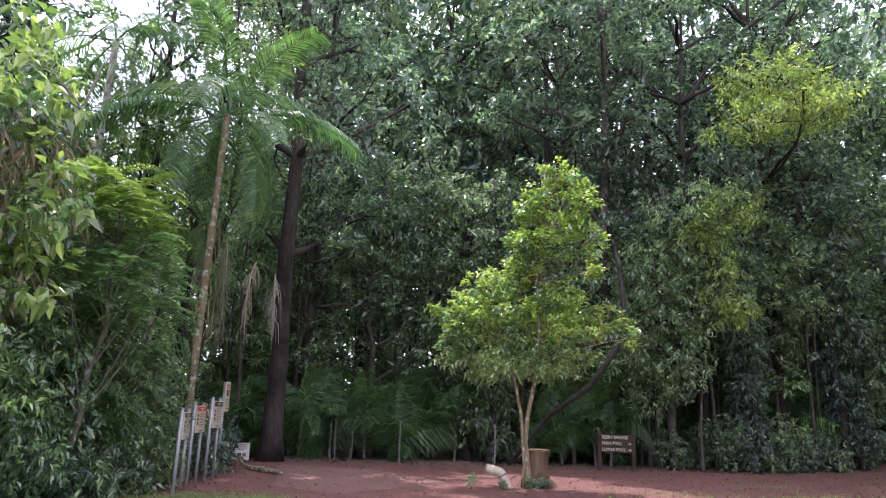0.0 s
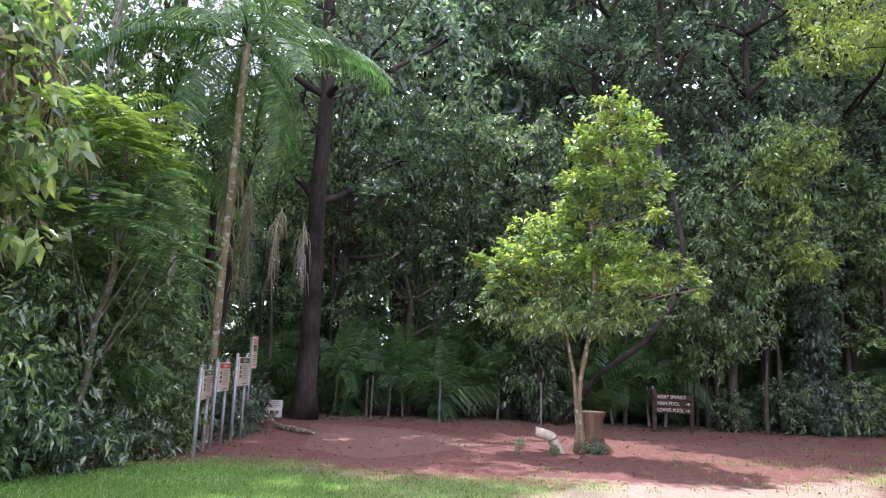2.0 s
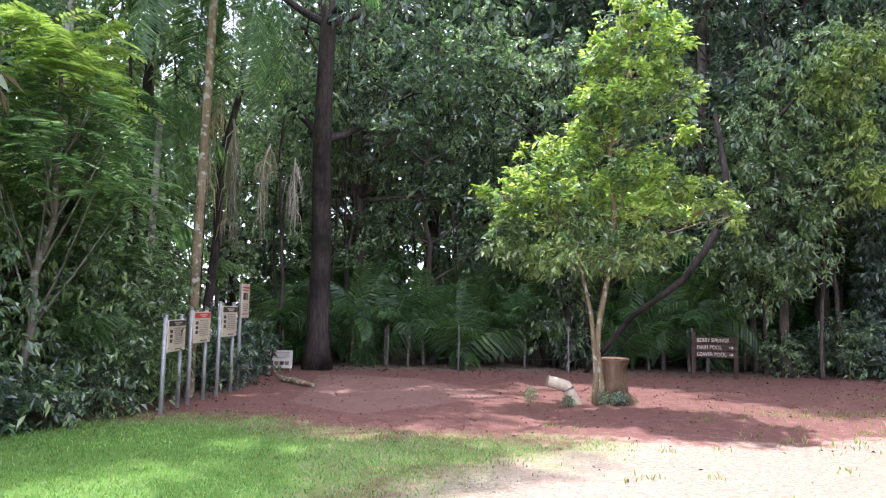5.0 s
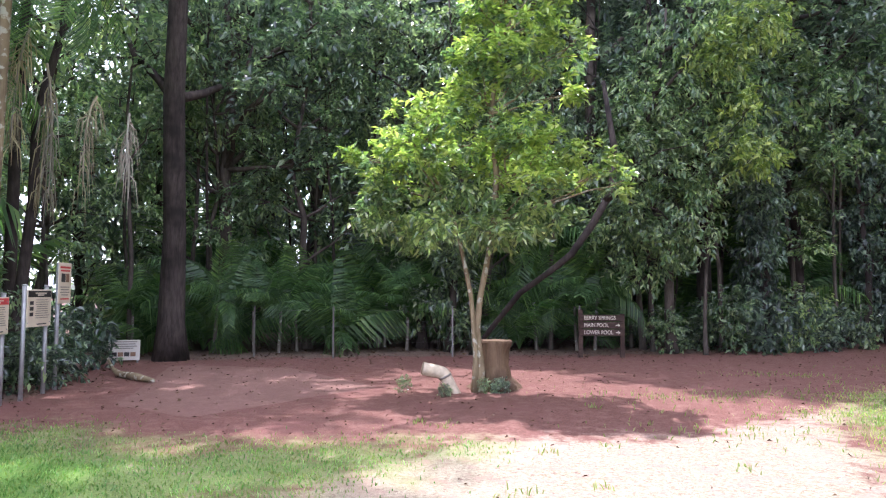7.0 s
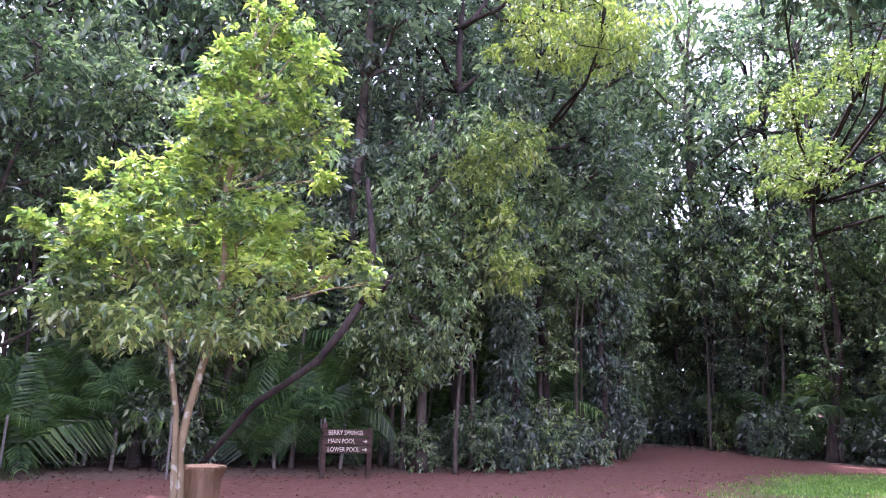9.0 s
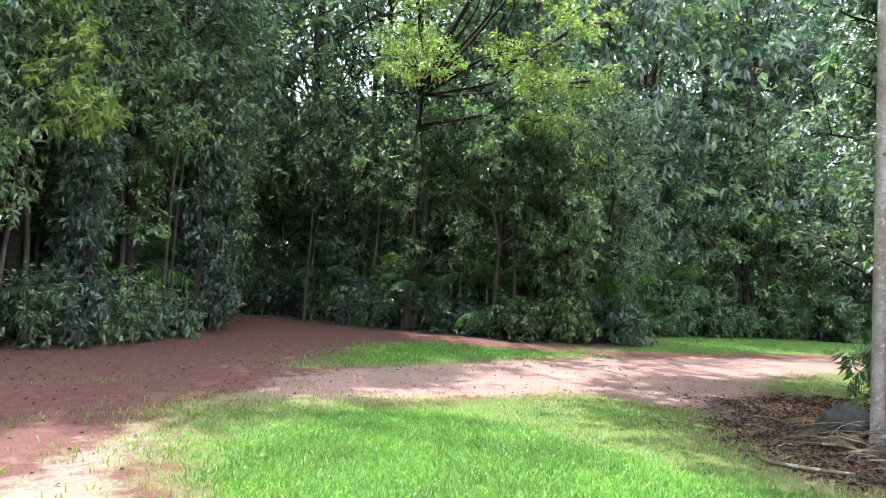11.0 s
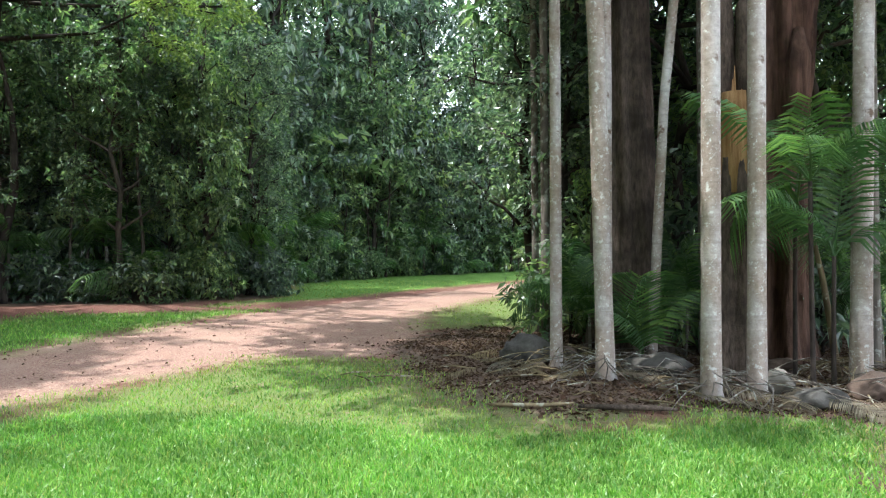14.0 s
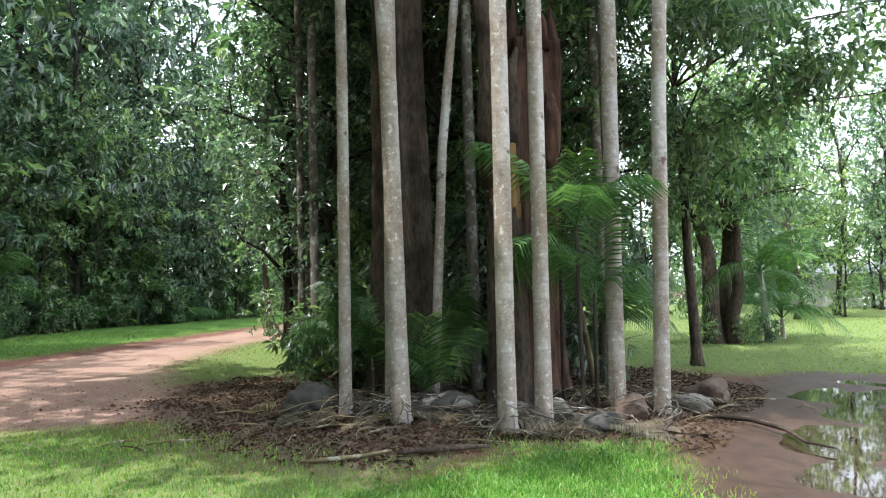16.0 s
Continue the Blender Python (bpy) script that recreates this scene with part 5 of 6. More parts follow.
palm("juvenile_palm", at(11.8, 7.0, 0, 0), "juvenile palm with wide bright fronds among the stems", [(0, 0, -0.05), (0.02, 0, 0.8), (0, 0, 1.5)], 0.028, FROND, 5, 542, (0, 50), 0.8, "juvenile palms in the grove", stem_mat=M["bark_dark"])
palm("juvenile_palm", at(11.55, 7.25, 0, 40), "juvenile palm with wide bright fronds among the stems", [(0, 0, -0.05), (0.03, 0, 1.2), (0.05, 0, 2.35)], 0.03, FROND, 6, 543, (-20, 45), 0.9, "juvenile palms in the grove", stem_mat=M["bark_dark"])
bm = bmesh.new()
tube(bm, [(12.3, 6.85, -0.05), (12.32, 6.93, 0.6), (12.33, 7.02, 1.2), (12.4, 7.15, 1.9)], [0.045, 0.04, 0.035, 0.02], 8)
tagged(part("leaning_stake", bm, M["bark_light"]), "thin pale dead stem leaning among the palms", "dead stem")


def rock(x, y, sx, sy, sz, mat, label, seed, sink=0.3):
    rng = np.random.default_rng(seed)
    bm = bmesh.new()
    bmesh.ops.create_icosphere(bm, subdivisions=4, radius=1.0)
    o = Vector(rng.uniform(0, 50, 3))
    cuts = [(Vector(c).normalized(), rng.uniform(0.30, 0.46)) for c in rng.normal(0, 1, (13, 3))]
    for v in bm.verts:
        d = v.co.normalized()
        r = 0.52
        for c, k in cuts:
            dot = d.dot(c)
            if dot > 0.05:
                r = min(r, k / dot)
        r *= 1 + 0.10 * noise.noise(d * 3.0 + o) + 0.05 * noise.noise(d * 9.0 + o)
        v.co = Vector((d.x * r * sx * 1.1, d.y * r * sy * 1.1, d.z * r * sz * 1.1))
    for f in bm.faces:
        f.smooth = True
    tagged(part("rock", bm, mat, None, m=pose(x, y, sz * (0.5 - sink), 0, 0, rng.uniform(0, 360))), label, "rock", "rocks round the grove")


for i, (x, y, sx, sy, sz, k) in enumerate(((12.35, 10.72, 0.62, 0.75, 0.50, "stone_grey"), (11.3, 7.66, 0.34, 0.42, 0.42, "stone_pale"), (10.75, 7.33, 0.55, 0.62, 0.27, "stone_grey"), (11.3, 6.72, 0.4, 0.5, 0.38, "stone_brown"), (11.6, 5.85, 0.42, 0.5, 0.27, "stone_pale"), (12.3, 5.3, 0.75, 0.8, 0.42, "stone_brown"), (12.0, 8.95, 0.6, 0.9, 0.36, "stone_grey"), (12.6, 7.5, 0.5, 0.5, 0.3, "stone_brown"), (12.9, 10.2, 0.5, 0.4, 0.3, "stone_brown"), (12.2, 6.0, 0.3, 0.35, 0.22, "stone_grey"))):
    rock(x, y, sx, sy, sz, M[k], {"stone_grey": "weathered grey boulder half sunk in leaf litter", "stone_pale": "pale rounded boulder at the foot of the palms", "stone_brown": "dark brown rock among roots and litter"}[k], 600 + i)

# dry fronds, bark and sticks on the ground
DRY = []
for f in FROND[:2] + BIG_FROND[:1]:
    me = f.copy()
    me.materials.clear()
    me.materials.append(M["frond_dry"])
    DRY.append(me)
dr = np.random.default_rng(8)
for i in range(46):
    a = dr.uniform(0, 6.28)
    r = dr.uniform(0.2, 1.0) ** 0.6
    x, y = 12.1 + 1.9 * r * math.cos(a), 8.4 + 3.0 * r * math.sin(a)
    ob = part("fallen_frond", DRY[int(dr.integers(3))], M["frond_dry"], None, m=pose(x, y, 0.10, dr.uniform(-20, 20), dr.uniform(4, 12), dr.uniform(0, 360)) @ Matrix.Diagonal((0.55, 0.55, 0.16, 1)) @ Matrix.Scale(dr.uniform(0.6, 1.1), 4))
    tagged(ob, "dry grey palm frond lying on the litter", "fallen frond", "fallen palm fronds")


def stick(name, label, pts, radii, mat, group="", sides=7):
    bm = bmesh.new()
    tube(bm, pts, radii, sides, True, 0.1, dr)
    return tagged(part(name, bm, mat), label, "stick" if name == "stick" else "fallen branch", group)


FEET = ((12.0, 10.23), (11.45, 9.53), (10.75, 8.36), (10.99, 7.89), (11.94, 6.70), (11.35, 6.33), (12.75, 9.05), (13.35, 9.4))
for i in range(190):
    cx, cy = FEET[i % 8]
    a, L, z = dr.uniform(0, 6.28), dr.uniform(0.45, 1.15), dr.uniform(0.06, 0.3)
    if i % 3:                      # springing from the foot of a palm
        x, y, q = cx + 0.12 * math.cos(a), cy + 0.12 * math.sin(a), dr.normal(0, 0.5)
        pts = [(x + math.cos(a + q * u) * L * u, y + math.sin(a + q * u) * L * u, 0.02 + z * (1 - u) ** 1.5 + 0.10 * math.sin(math.pi * u)) for u in (0, 0.25, 0.5, 0.75, 1)]
    else:
        x, y = cx + dr.normal(0, 0.42), cy + dr.normal(0, 0.45)
        pts = [(x + math.cos(a + 0.5 * (u - 0.5)) * L * (u - 0.5), y + math.sin(a + 0.5 * (u - 0.5)) * L * (u - 0.5), 0.02 + z * math.sin(math.pi * u)) for u in (0, 0.25, 0.5, 0.75, 1)]
    stick("dry_strip", "grey curved strip of dead palm frond in the tangle", pts, [0.004, 0.0075, 0.007, 0.005, 0.002], M["bark_grey" if i % 4 else "bark_light"], "tangle of dead palm strips", 4)
stick("bark_slab", "long strip of pale fallen bark on the lawn's edge", [(9.52, 10.5, 0.03), (9.56, 10.2, 0.035), (9.6, 9.95, 0.045), (9.68, 9.66, 0.07)], [0.014, 0.024, 0.024, 0.012], M["bark_light"])
stick("bark_slab", "curled strip of dark brown bark beside the lawn", [(9.66, 9.62, 0.05), (9.75, 9.2, 0.045), (9.8, 8.95, 0.05), (9.85, 8.7, 0.04)], [0.018, 0.03, 0.028, 0.015], M["bark_brown"])
for i in range(70):
    x, y = 11.6 + dr.normal(0, 1.3), 8.6 + dr.normal(0, 2.0)
    a, L = dr.uniform(0, 6.28), dr.uniform(0.25, 0.9)
    dx, dy = math.cos(a) * L / 2, math.sin(a) * L / 2
    if x < 9.8 or math.hypot(x - 13.35, y - 9.4) < 0.9:
        continue
    stick("stick", "thin dry stick lying in the leaf litter", [(x - dx, y - dy, 0.02), (x, y, 0.04 + dr.uniform(0, 0.03)), (x + dx, y + dy, 0.02)], [0.012, 0.011, 0.005], M["bark_light"], "sticks in the litter", 5)
for pts in ([(11.2, 6.0, 0.03), (10.6, 5.6, 0.06), (10.1, 5.5, 0.05), (9.6, 5.6, 0.03), (9.35, 5.45, 0.02)], [(11.4, 6.4, 0.04), (10.7, 6.5, 0.05), (10.3, 6.75, 0.04), (10.0, 6.8, 0.02)], [(10.5, 7.2, 0.02), (10.2, 6.9, 0.06), (10.0, 6.4, 0.03)]):
    stick("surface_root", "grey crooked root running over bare soil", pts, [0.03, 0.028, 0.024, 0.018, 0.01][:len(pts)], M["bark_brown"])

# puddle: a level sheet that fills the hollow
bm = bmesh.new()
bm.faces.new([bm.verts.new((x, y, -0.034)) for x, y in ((14.8, 2.4), (13.4, 4.1), (11.5, 5.2), (9.7, 6.5), (8.3, 7.2), (7.4, 6.1), (8.8, 1.8), (13, -0.2))])
tagged(part("puddle", bm, M["water"]), "shallow muddy rain puddle reflecting the sky", "puddle", kind="structure")

# far clump, far trees, low building
for i, (x, y, h, r) in enumerate(((21.3, 0.75, 3.2, 0.26), (21.7, 0.35, 2.6, 0.24), (21.1, 0.25, 2.2, 0.2))):
    tree("clump_tree", "stout brown trunk in a clump on the lawn", "tree", h + 4, r, ring_blobs(lt, 8, 3.4, 7.4, 2.0, 0.9), 330, 0.17, M["bark_brown"], M["leaf_mid"], 320 + i).matrix_basis = at(x, y, 0, 50 * i)
palm("clump_palm", at(21.6, -1.0, 0, 0), "young palm with yellowing arching fronds on the lawn", [(0, 0, -0.05), (0.0, 0.1, 1.2), (0, 0.2, 1.9)], 0.11, BIG_FROND, 14, 550, (-25, 65), 0.85)
palm("clump_palm", at(22.4, -1.9, 0, 0), "young palm with yellowing arching fronds on the lawn", [(0, 0, -0.05), (0.0, 0.0, 0.6)], 0.07, BIG_FROND, 11, 551, (0, 70), 0.8)
for i, (x, y, s) in enumerate(((20.8, 1.3, 0.45), (21.4, -0.6, 0.55), (20.7, 0.1, 0.4))):
    copy_thing(SHRUB[i % 2], at(x, y, 0, 80 * i, s))["group"] = "low plants on the lawn"
tree("overhanging_tree", "tree spreading dark leafy branches over the lawn", "tree", 9, 0.11,
     [(-1.5, 0.5, 4.5, 0.8, 0.8, 0.5), (-0.5, -0.8, 4.1, 0.8, 0.8, 0.5), (0.5, 0.4, 4.7, 0.9, 0.9, 0.5), (-2.3, -0.4, 4.9, 0.8, 0.8, 0.45), (1.0, -1.2, 5.2, 0.9, 0.9, 0.5), (0.2, 1.4, 5.3, 0.9, 0.9, 0.5), (-0.6, 0.5, 3.5, 0.7, 0.7, 0.45), (-2.6, 0.6, 6.2, 1.2, 1.1, 0.5), (-3.6, 1.2, 5.6, 0.9, 0.9, 0.45), (-1.6, -0.6, 6.8, 1.3, 1.2, 0.5), (-3.0, -1.0, 5.4, 0.9, 0.9, 0.45), (-0.4, 0.6, 7.6, 1.6, 1.6, 0.7), (-3.4, -2.4, 6.2, 1.1, 1.0, 0.5), (-2.0, 2.2, 6.8, 1.2, 1.1, 0.5), (0.8, -0.8, 8.4, 1.6, 1.6, 0.7), (-2.4, -3.4, 5.0, 0.8, 0.8, 0.5)],
     1500, 0.17, M["bark_brown"], M["leaf_mid"], 330, 14, 0.5, 0.35, 0.45, limb=0.3).matrix_basis = at(16.2, 3.6, 0, 0)
for i, (x, y, s, k) in enumerate(((33, -9, 0.75, 1), (36, -13, 0.8, 0), (30, -4, 0.7, 1), (38, -18, 0.8, 2), (42, -8, 0.95, 1), (44, -15, 1.0, 0), (40, -24, 1.0, 1), (36, 1, 0.9, 1), (40, 5, 1.0, 0), (33, 6, 0.75, 2), (46, -2, 1.0, 2), (28, 5, 0.6, 1), (44, 9, 1.0, 1), (38, 11, 0.9, 2), (34, 15, 0.8, 1), (31, 10.5, 0.6, 1), (27, -14, 0.7, 2), (33, -24, 0.9, 0), (19.8, 11.0, 0.85, 1), (22.8, 12.0, 0.95, 0), (24.5, 7.5, 0.9, 1), (27.5, 11.2, 1.0, 2), (47, -18, 1.0, 1), (46, -24, 0.9, 2))):
    copy_thing(TALL_FAR[k % 2], at(x, y, 0, 77 * i, s, s * 0.9))["group"] = "trees beyond the lawn"
for i, (x, y, s, k) in enumerate(((35, -5, 0.7, 1), (39, -11, 0.8, 0), (30, 8, 0.75, 1), (36, 8, 0.9, 0), (26.5, 12.0, 0.6, 1), (41, 2, 0.9, 1), (33, 12, 0.8, 0), (42, -20, 0.9, 1), (29, 13.5, 0.7, 1), (38, 14, 0.9, 0), (44, -21, 0.8, 1), (45, -17, 0.7, 0), (41, -14, 0.7, 1), (34, -12, 0.55, 1), (47, -12, 0.9, 0), (24.5, 8.5, 0.7, 0), (22.5, 10.5, 0.6, 1), (21.5, 7.5, 0.75, 0))):
    copy_thing(EDGE_FAR[k], at(x, y, 0, 57 * i, s))["group"] = "trees beyond the lawn"


def low_building(m):
    root = thing("low_building", m, "low pale building with a grey roof beyond the lawn", "building")
    bm = bmesh.new()
    box(bm, 8.0, 4.0, 2.3, pose(0, 0, 1.15), 0.03)
    part("wall", bm, M["wall_paint"], root)
    bm = bmesh.new()
    v = [bm.verts.new(p) for p in ((-4.4, -2.5, 2.3), (4.4, -2.5, 2.3), (4.4, 2.5, 2.3), (-4.4, 2.5, 2.3), (-4.4, 0, 3.1), (4.4, 0, 3.1))]
    for q in ((0, 1, 5, 4), (2, 3, 4, 5), (0, 4, 3), (1, 2, 5), (3, 2, 1, 0)):
        bm.faces.new([v[i] for i in q])
    part("roof", bm, M["roof_sheet"], root)
    for x in (-2.4, 0.2, 2.6):
        bm = bmesh.new()
        box(bm, 1.0, 0.06, 0.9, pose(x, -2.01, 1.4), 0.01)
        part("window", bm, M["sign_black"], root)


low_building(at(50, -22, 0, 62))

# ---- far woods ----
fw = np.random.default_rng(44)


def far_woods():
    line = [(-22, -6), (-24, 12), (-22, 32), (-10, 40), (6, 46), (16, 54), (30, 50), (44, 42), (60, 34), (66, 10), (62, -16), (52, -36), (36, -48)]
    blobs = []
    for x, y in along(line, 2.4, (0, 7), fw):
        h = fw.uniform(12, 19) * (0.62 if x > 50 else 1.0)
        for k in range(5):
            blobs.append((x + fw.normal(0, 1.6), y + fw.normal(0, 1.6), h * (0.08 + 0.2 * k) + fw.uniform(-0.5, 0.5), 2.4, 2.4, 1.9))
    me = crown_mesh("far_woods", blobs, 8000, 0.85, fw, 10, 1.4, 0.3, 0.6, 0.5)
    tagged(part("far_woods", me, M["leaf_dark"]), "dense dark foliage of the woods beyond", "woods", kind="stuff")
    bm = bmesh.new()
    for x, y in along(line, 2.2, (-1, 5), fw):
        tube(bm, [(x, y, -0.1), (x + fw.normal(0, 0.3), y, 6), (x + fw.normal(0, 0.6), y, 13)], [0.2, 0.15, 0.08], 5, False)
    tagged(part("far_trunks", bm, M["bark_dark"]), "dark trunks of the woods beyond", "woods", kind="stuff")


far_woods()

# ---- notices, posts, pipe, stump ----
def facing(p, q):
    """The turn that lays local +x along p to q."""
    return math.degrees(math.atan2(q[1] - p[1], q[0] - p[0]))


def notice(p, q, z0, z1, head, label, top, width_extra=0.10, seed=0):
    """A printed board on two round galvanised posts."""
    rng = np.random.default_rng(seed)
    d = math.hypot(q[0] - p[0], q[1] - p[1])
    root = thing("notice_board", at(p[0], p[1], 0, facing(p, q)), label, "sign", "notices at the path's head")
    for x in (0.0, d):
        bm = bmesh.new()
        tube(bm, [(x, 0, -0.3), (x, 0, top - 0.004)], [0.03, 0.03], 14)
        tube(bm, [(x, 0, top - 0.004), (x, 0, top + 0.012), (x, 0, top + 0.018)], [0.034, 0.034, 0.02], 14)
        part("post", bm, M["galvanised"], root)
    w, h = d + width_extra, z1 - z0
    c = d / 2 + 0.02
    bm = bmesh.new()
    box(bm, w, 0.014, h, pose(c, -0.042, (z0 + z1) / 2), 0.004)
    board = part("board", bm, M["sign_cream"], root)
    y = -0.0515

    def bar(name, x, z, bw, bh, mat, lab=""):
        bm = bmesh.new()
        box(bm, bw, 0.003, bh, pose(c + x, y, z))
        part(name, bm, mat, board, lab)
    bar("header", 0, z1 - h * 0.12, w * 0.94, h * 0.17, M[head])
    for k in range(2):
        bm = bmesh.new()
        box(bm, w * (0.46 - 0.2 * k), 0.003, h * 0.035, pose(c + 0.03 * w, y - 0.003, z1 - h * (0.10 + 0.05 * k)))
        part("lettering", bm, M["sign_cream"], board)
    for k in range(9):
        bar("text_line", w * 0.10 + rng.uniform(-0.01, 0.01), z1 - h * (0.28 + 0.06 * k), w * rng.uniform(0.42, 0.6), h * 0.018, M["sign_grey"])
    for k in range(3):
        bar("pictogram", -w * 0.33, z1 - h * (0.36 + 0.15 * k), w * 0.14, h * 0.10, M["sign_black"])
    bar("footer", 0.1 * w, z0 + h * 0.07, w * 0.4, h * 0.03, M["sign_black"])
    for zz in (z0 + 0.06, z1 - 0.06):
        for x in (0.0, d):
            bm = bmesh.new()
            tube(bm, [(x, -0.05, zz), (x, -0.058, zz)], [0.009, 0.009], 8)
            part("bolt", bm, M["galvanised"], root)


notice((-5.78, 10.68), (-6.08, 11.34), 0.84, 1.29, "sign_black", "cream notice with a black header on two steel posts", 1.34, 0.06, 1)
notice((-6.14, 11.62), (-6.30, 12.16), 0.92, 1.40, "sign_red", "cream warning notice with a red header on two steel posts", 1.44, 0.06, 2)
notice((-6.36, 12.56), (-6.53, 13.14), 0.98, 1.50, "sign_black", "cream notice with a black header on two steel posts", 1.55, 0.06, 3)


def tall_notice():
    root = thing("notice_board", at(-6.68, 13.53, 0, facing((0, 0), (-0.1, 0.32))), "tall narrow cream notice on a single steel post", "sign", "notices at the path's head")
    bm = bmesh.new()
    tube(bm, [(0, 0, -0.3), (0, 0, 1.9)], [0.03, 0.03], 14)
    part("post", bm, M["galvanised"], root)
    bm = bmesh.new()
    box(bm, 0.42, 0.012, 0.62, pose(0.12, -0.04, 1.60), 0.004)
    board = part("board", bm, M["sign_cream"], root)
    for x, z, w, h, k, n in ((0.12, 1.84, 0.34, 0.03, "sign_red", "lettering"), (0.12, 1.79, 0.3, 0.025, "sign_red", "lettering"), (0.06, 1.68, 0.13, 0.13, "sign_black", "photo"), (0.20, 1.68, 0.1, 0.13, "sign_brown", "photo"), (0.12, 1.54, 0.3, 0.015, "sign_grey", "text_line"), (0.12, 1.50, 0.26, 0.015, "sign_grey", "text_line"), (0.12, 1.46, 0.3, 0.015, "sign_grey", "text_line"), (0.12, 1.42, 0.22, 0.015, "sign_grey", "text_line"), (0.12, 1.36, 0.28, 0.02, "sign_red", "text_line")):
        bm = bmesh.new()
        box(bm, w, 0.003, h, pose(x, -0.048, z))
        part(n, bm, M[k], board)


tall_notice()


def ground_notice():
    root = thing("ground_notice", at(-8.25, 17.2, 0, facing((-8.6, 17.1), (-8.1, 17.35))), "small off-white notice standing low on the ground", "sign")
    bm = bmesh.new()
    box(bm, 0.62, 0.02, 0.42, pose(0, 0, 0.26) @ pose(0, 0, 0, -6), 0.005)
    board = part("board", bm, M["sign_white"], root)
    for x in (-0.26, 0.26):
        bm = bmesh.new()
        box(bm, 0.035, 0.035, 0.5, pose(x, 0.04, 0.2), 0.004)
        part("leg", bm, M["galvanised"], root)
    for x, z, w, h in ((0, 0.43, 0.5, 0.02), (0, 0.385, 0.44, 0.02), (0, 0.34, 0.5, 0.018), (0, 0.30, 0.36, 0.018)):
        bm = bmesh.new()
        box(bm, w, 0.003, h, pose(x, -0.0135 + (z - 0.26) * 0.105, z) @ pose(0, 0, 0, -6))
        part("text_line", bm, M["sign_grey"], board)
    for k in range(4):
        bm = bmesh.new()
        box(bm, 0.10, 0.003, 0.085, pose(-0.18 + 0.12 * k, -0.0135 - 0.085 * 0.105, 0.175) @ pose(0, 0, 0, -6))
        part("photo", bm, M["sign_brown" if k % 2 else "sign_black"], board)


ground_notice()


def lettering(text, size, material, parent, m, name="lettering"):
    cu = bpy.data.curves.new("lettering", "FONT")
    cu.body, cu.size, cu.extrude, cu.align_y = text, size, 0.002, "CENTER"
    tmp = new("lettering_tmp", cu)
    dg = bpy.context.evaluated_depsgraph_get()
    me = bpy.data.meshes.new_from_object(tmp.evaluated_get(dg))
    bpy.data.objects.remove(tmp)
    me.materials.clear()
    return part(name, me, material, parent, m=m)


def direction_sign():
    p, q = (1.02, 20.62), (1.95, 20.72)
    d = math.hypot(q[0] - p[0], q[1] - p[1])
    root = thing("direction_sign", at(p[0], p[1], 0, facing(p, q)), "brown timber direction sign with routed cream lettering", "sign")
    for x, h in ((0.0, 1.08), (d, 0.98)):
        bm = bmesh.new()
        box(bm, 0.10, 0.10, h + 0.3, pose(x, 0, (h - 0.3) / 2), 0.008)
        part("post", bm, M["timber"], root)
    for k, (txt, z) in enumerate((("BERRY SPRINGS", 0.89), ("MAIN POOL", 0.725), ("LOWER POOL", 0.56))):
        bm = bmesh.new()
        box(bm, d + 0.04, 0.035, 0.145, pose(d / 2, -0.068, z), 0.005)
        b = part("board", bm, M["timber"], root)
        t = lettering(txt, 0.125, M["routed_paint"], b, pose(0.07, -0.0885, z, 90, 0, 0) @ Matrix.Diagonal((0.82, 1, 1, 1)))
        if k:
            bm = bmesh.new()
            y = -0.089
            box(bm, 0.085, 0.004, 0.016, pose(d - 0.11, y, z))
            box(bm, 0.05, 0.004, 0.016, pose(d - 0.083, y - 0.001, z + 0.014, 0, 45, 0))
            box(bm, 0.05, 0.004, 0.016, pose(d - 0.083, y - 0.002, z - 0.014, 0, -45, 0))
            part("arrow", bm, M["routed_paint"], b)


direction_sign()


def bent_pipe():
    root = thing("bent_pipe", at(-0.70, 14.6, 0, 10, 0.69), "pale bent pipe jutting from the ground", "pipe")
    bm = bmesh.new()
    tube(bm, [(0.0, 0, -0.25), (-0.22, 0, 0.16), (-0.33, 0, 0.36)], [0.135, 0.135, 0.135], 24, False)
    part("lower_pipe", bm, M["concrete"], root)
    bm = bmesh.new()
    outer = [(-0.315, 0, 0.335), (-0.37, 0, 0.40), (-0.47, 0, 0.435), (-0.62, -0.03, 0.47), (-0.78, -0.06, 0.505)]
    tube(bm, outer, [0.142, 0.142, 0.138, 0.137, 0.137], 24, False)
    tube(bm, list(reversed(outer)), [0.118, 0.118, 0.118, 0.12, 0.12], 24, False)
    part("elbow", bm, M["concrete"], root)
    bm = bmesh.new()
    tube(bm, [(-0.775, -0.058, 0.503), (-0.80, -0.064, 0.509)], [0.139, 0.137], 24, False)
    tube(bm, [(-0.80, -0.064, 0.509), (-0.801, -0.0642, 0.5092), (-0.775, -0.058, 0.503)], [0.137, 0.116, 0.116], 24, False)
    part("rim", bm, M["concrete"], root)
    bm = bmesh.new()
    tube(bm, [(-0.305, 0, 0.315), (-0.325, 0, 0.355)], [0.146, 0.146], 24)
    part("joint_band", bm, M["sign_grey"], root, "dark joint ring")


bent_pipe()

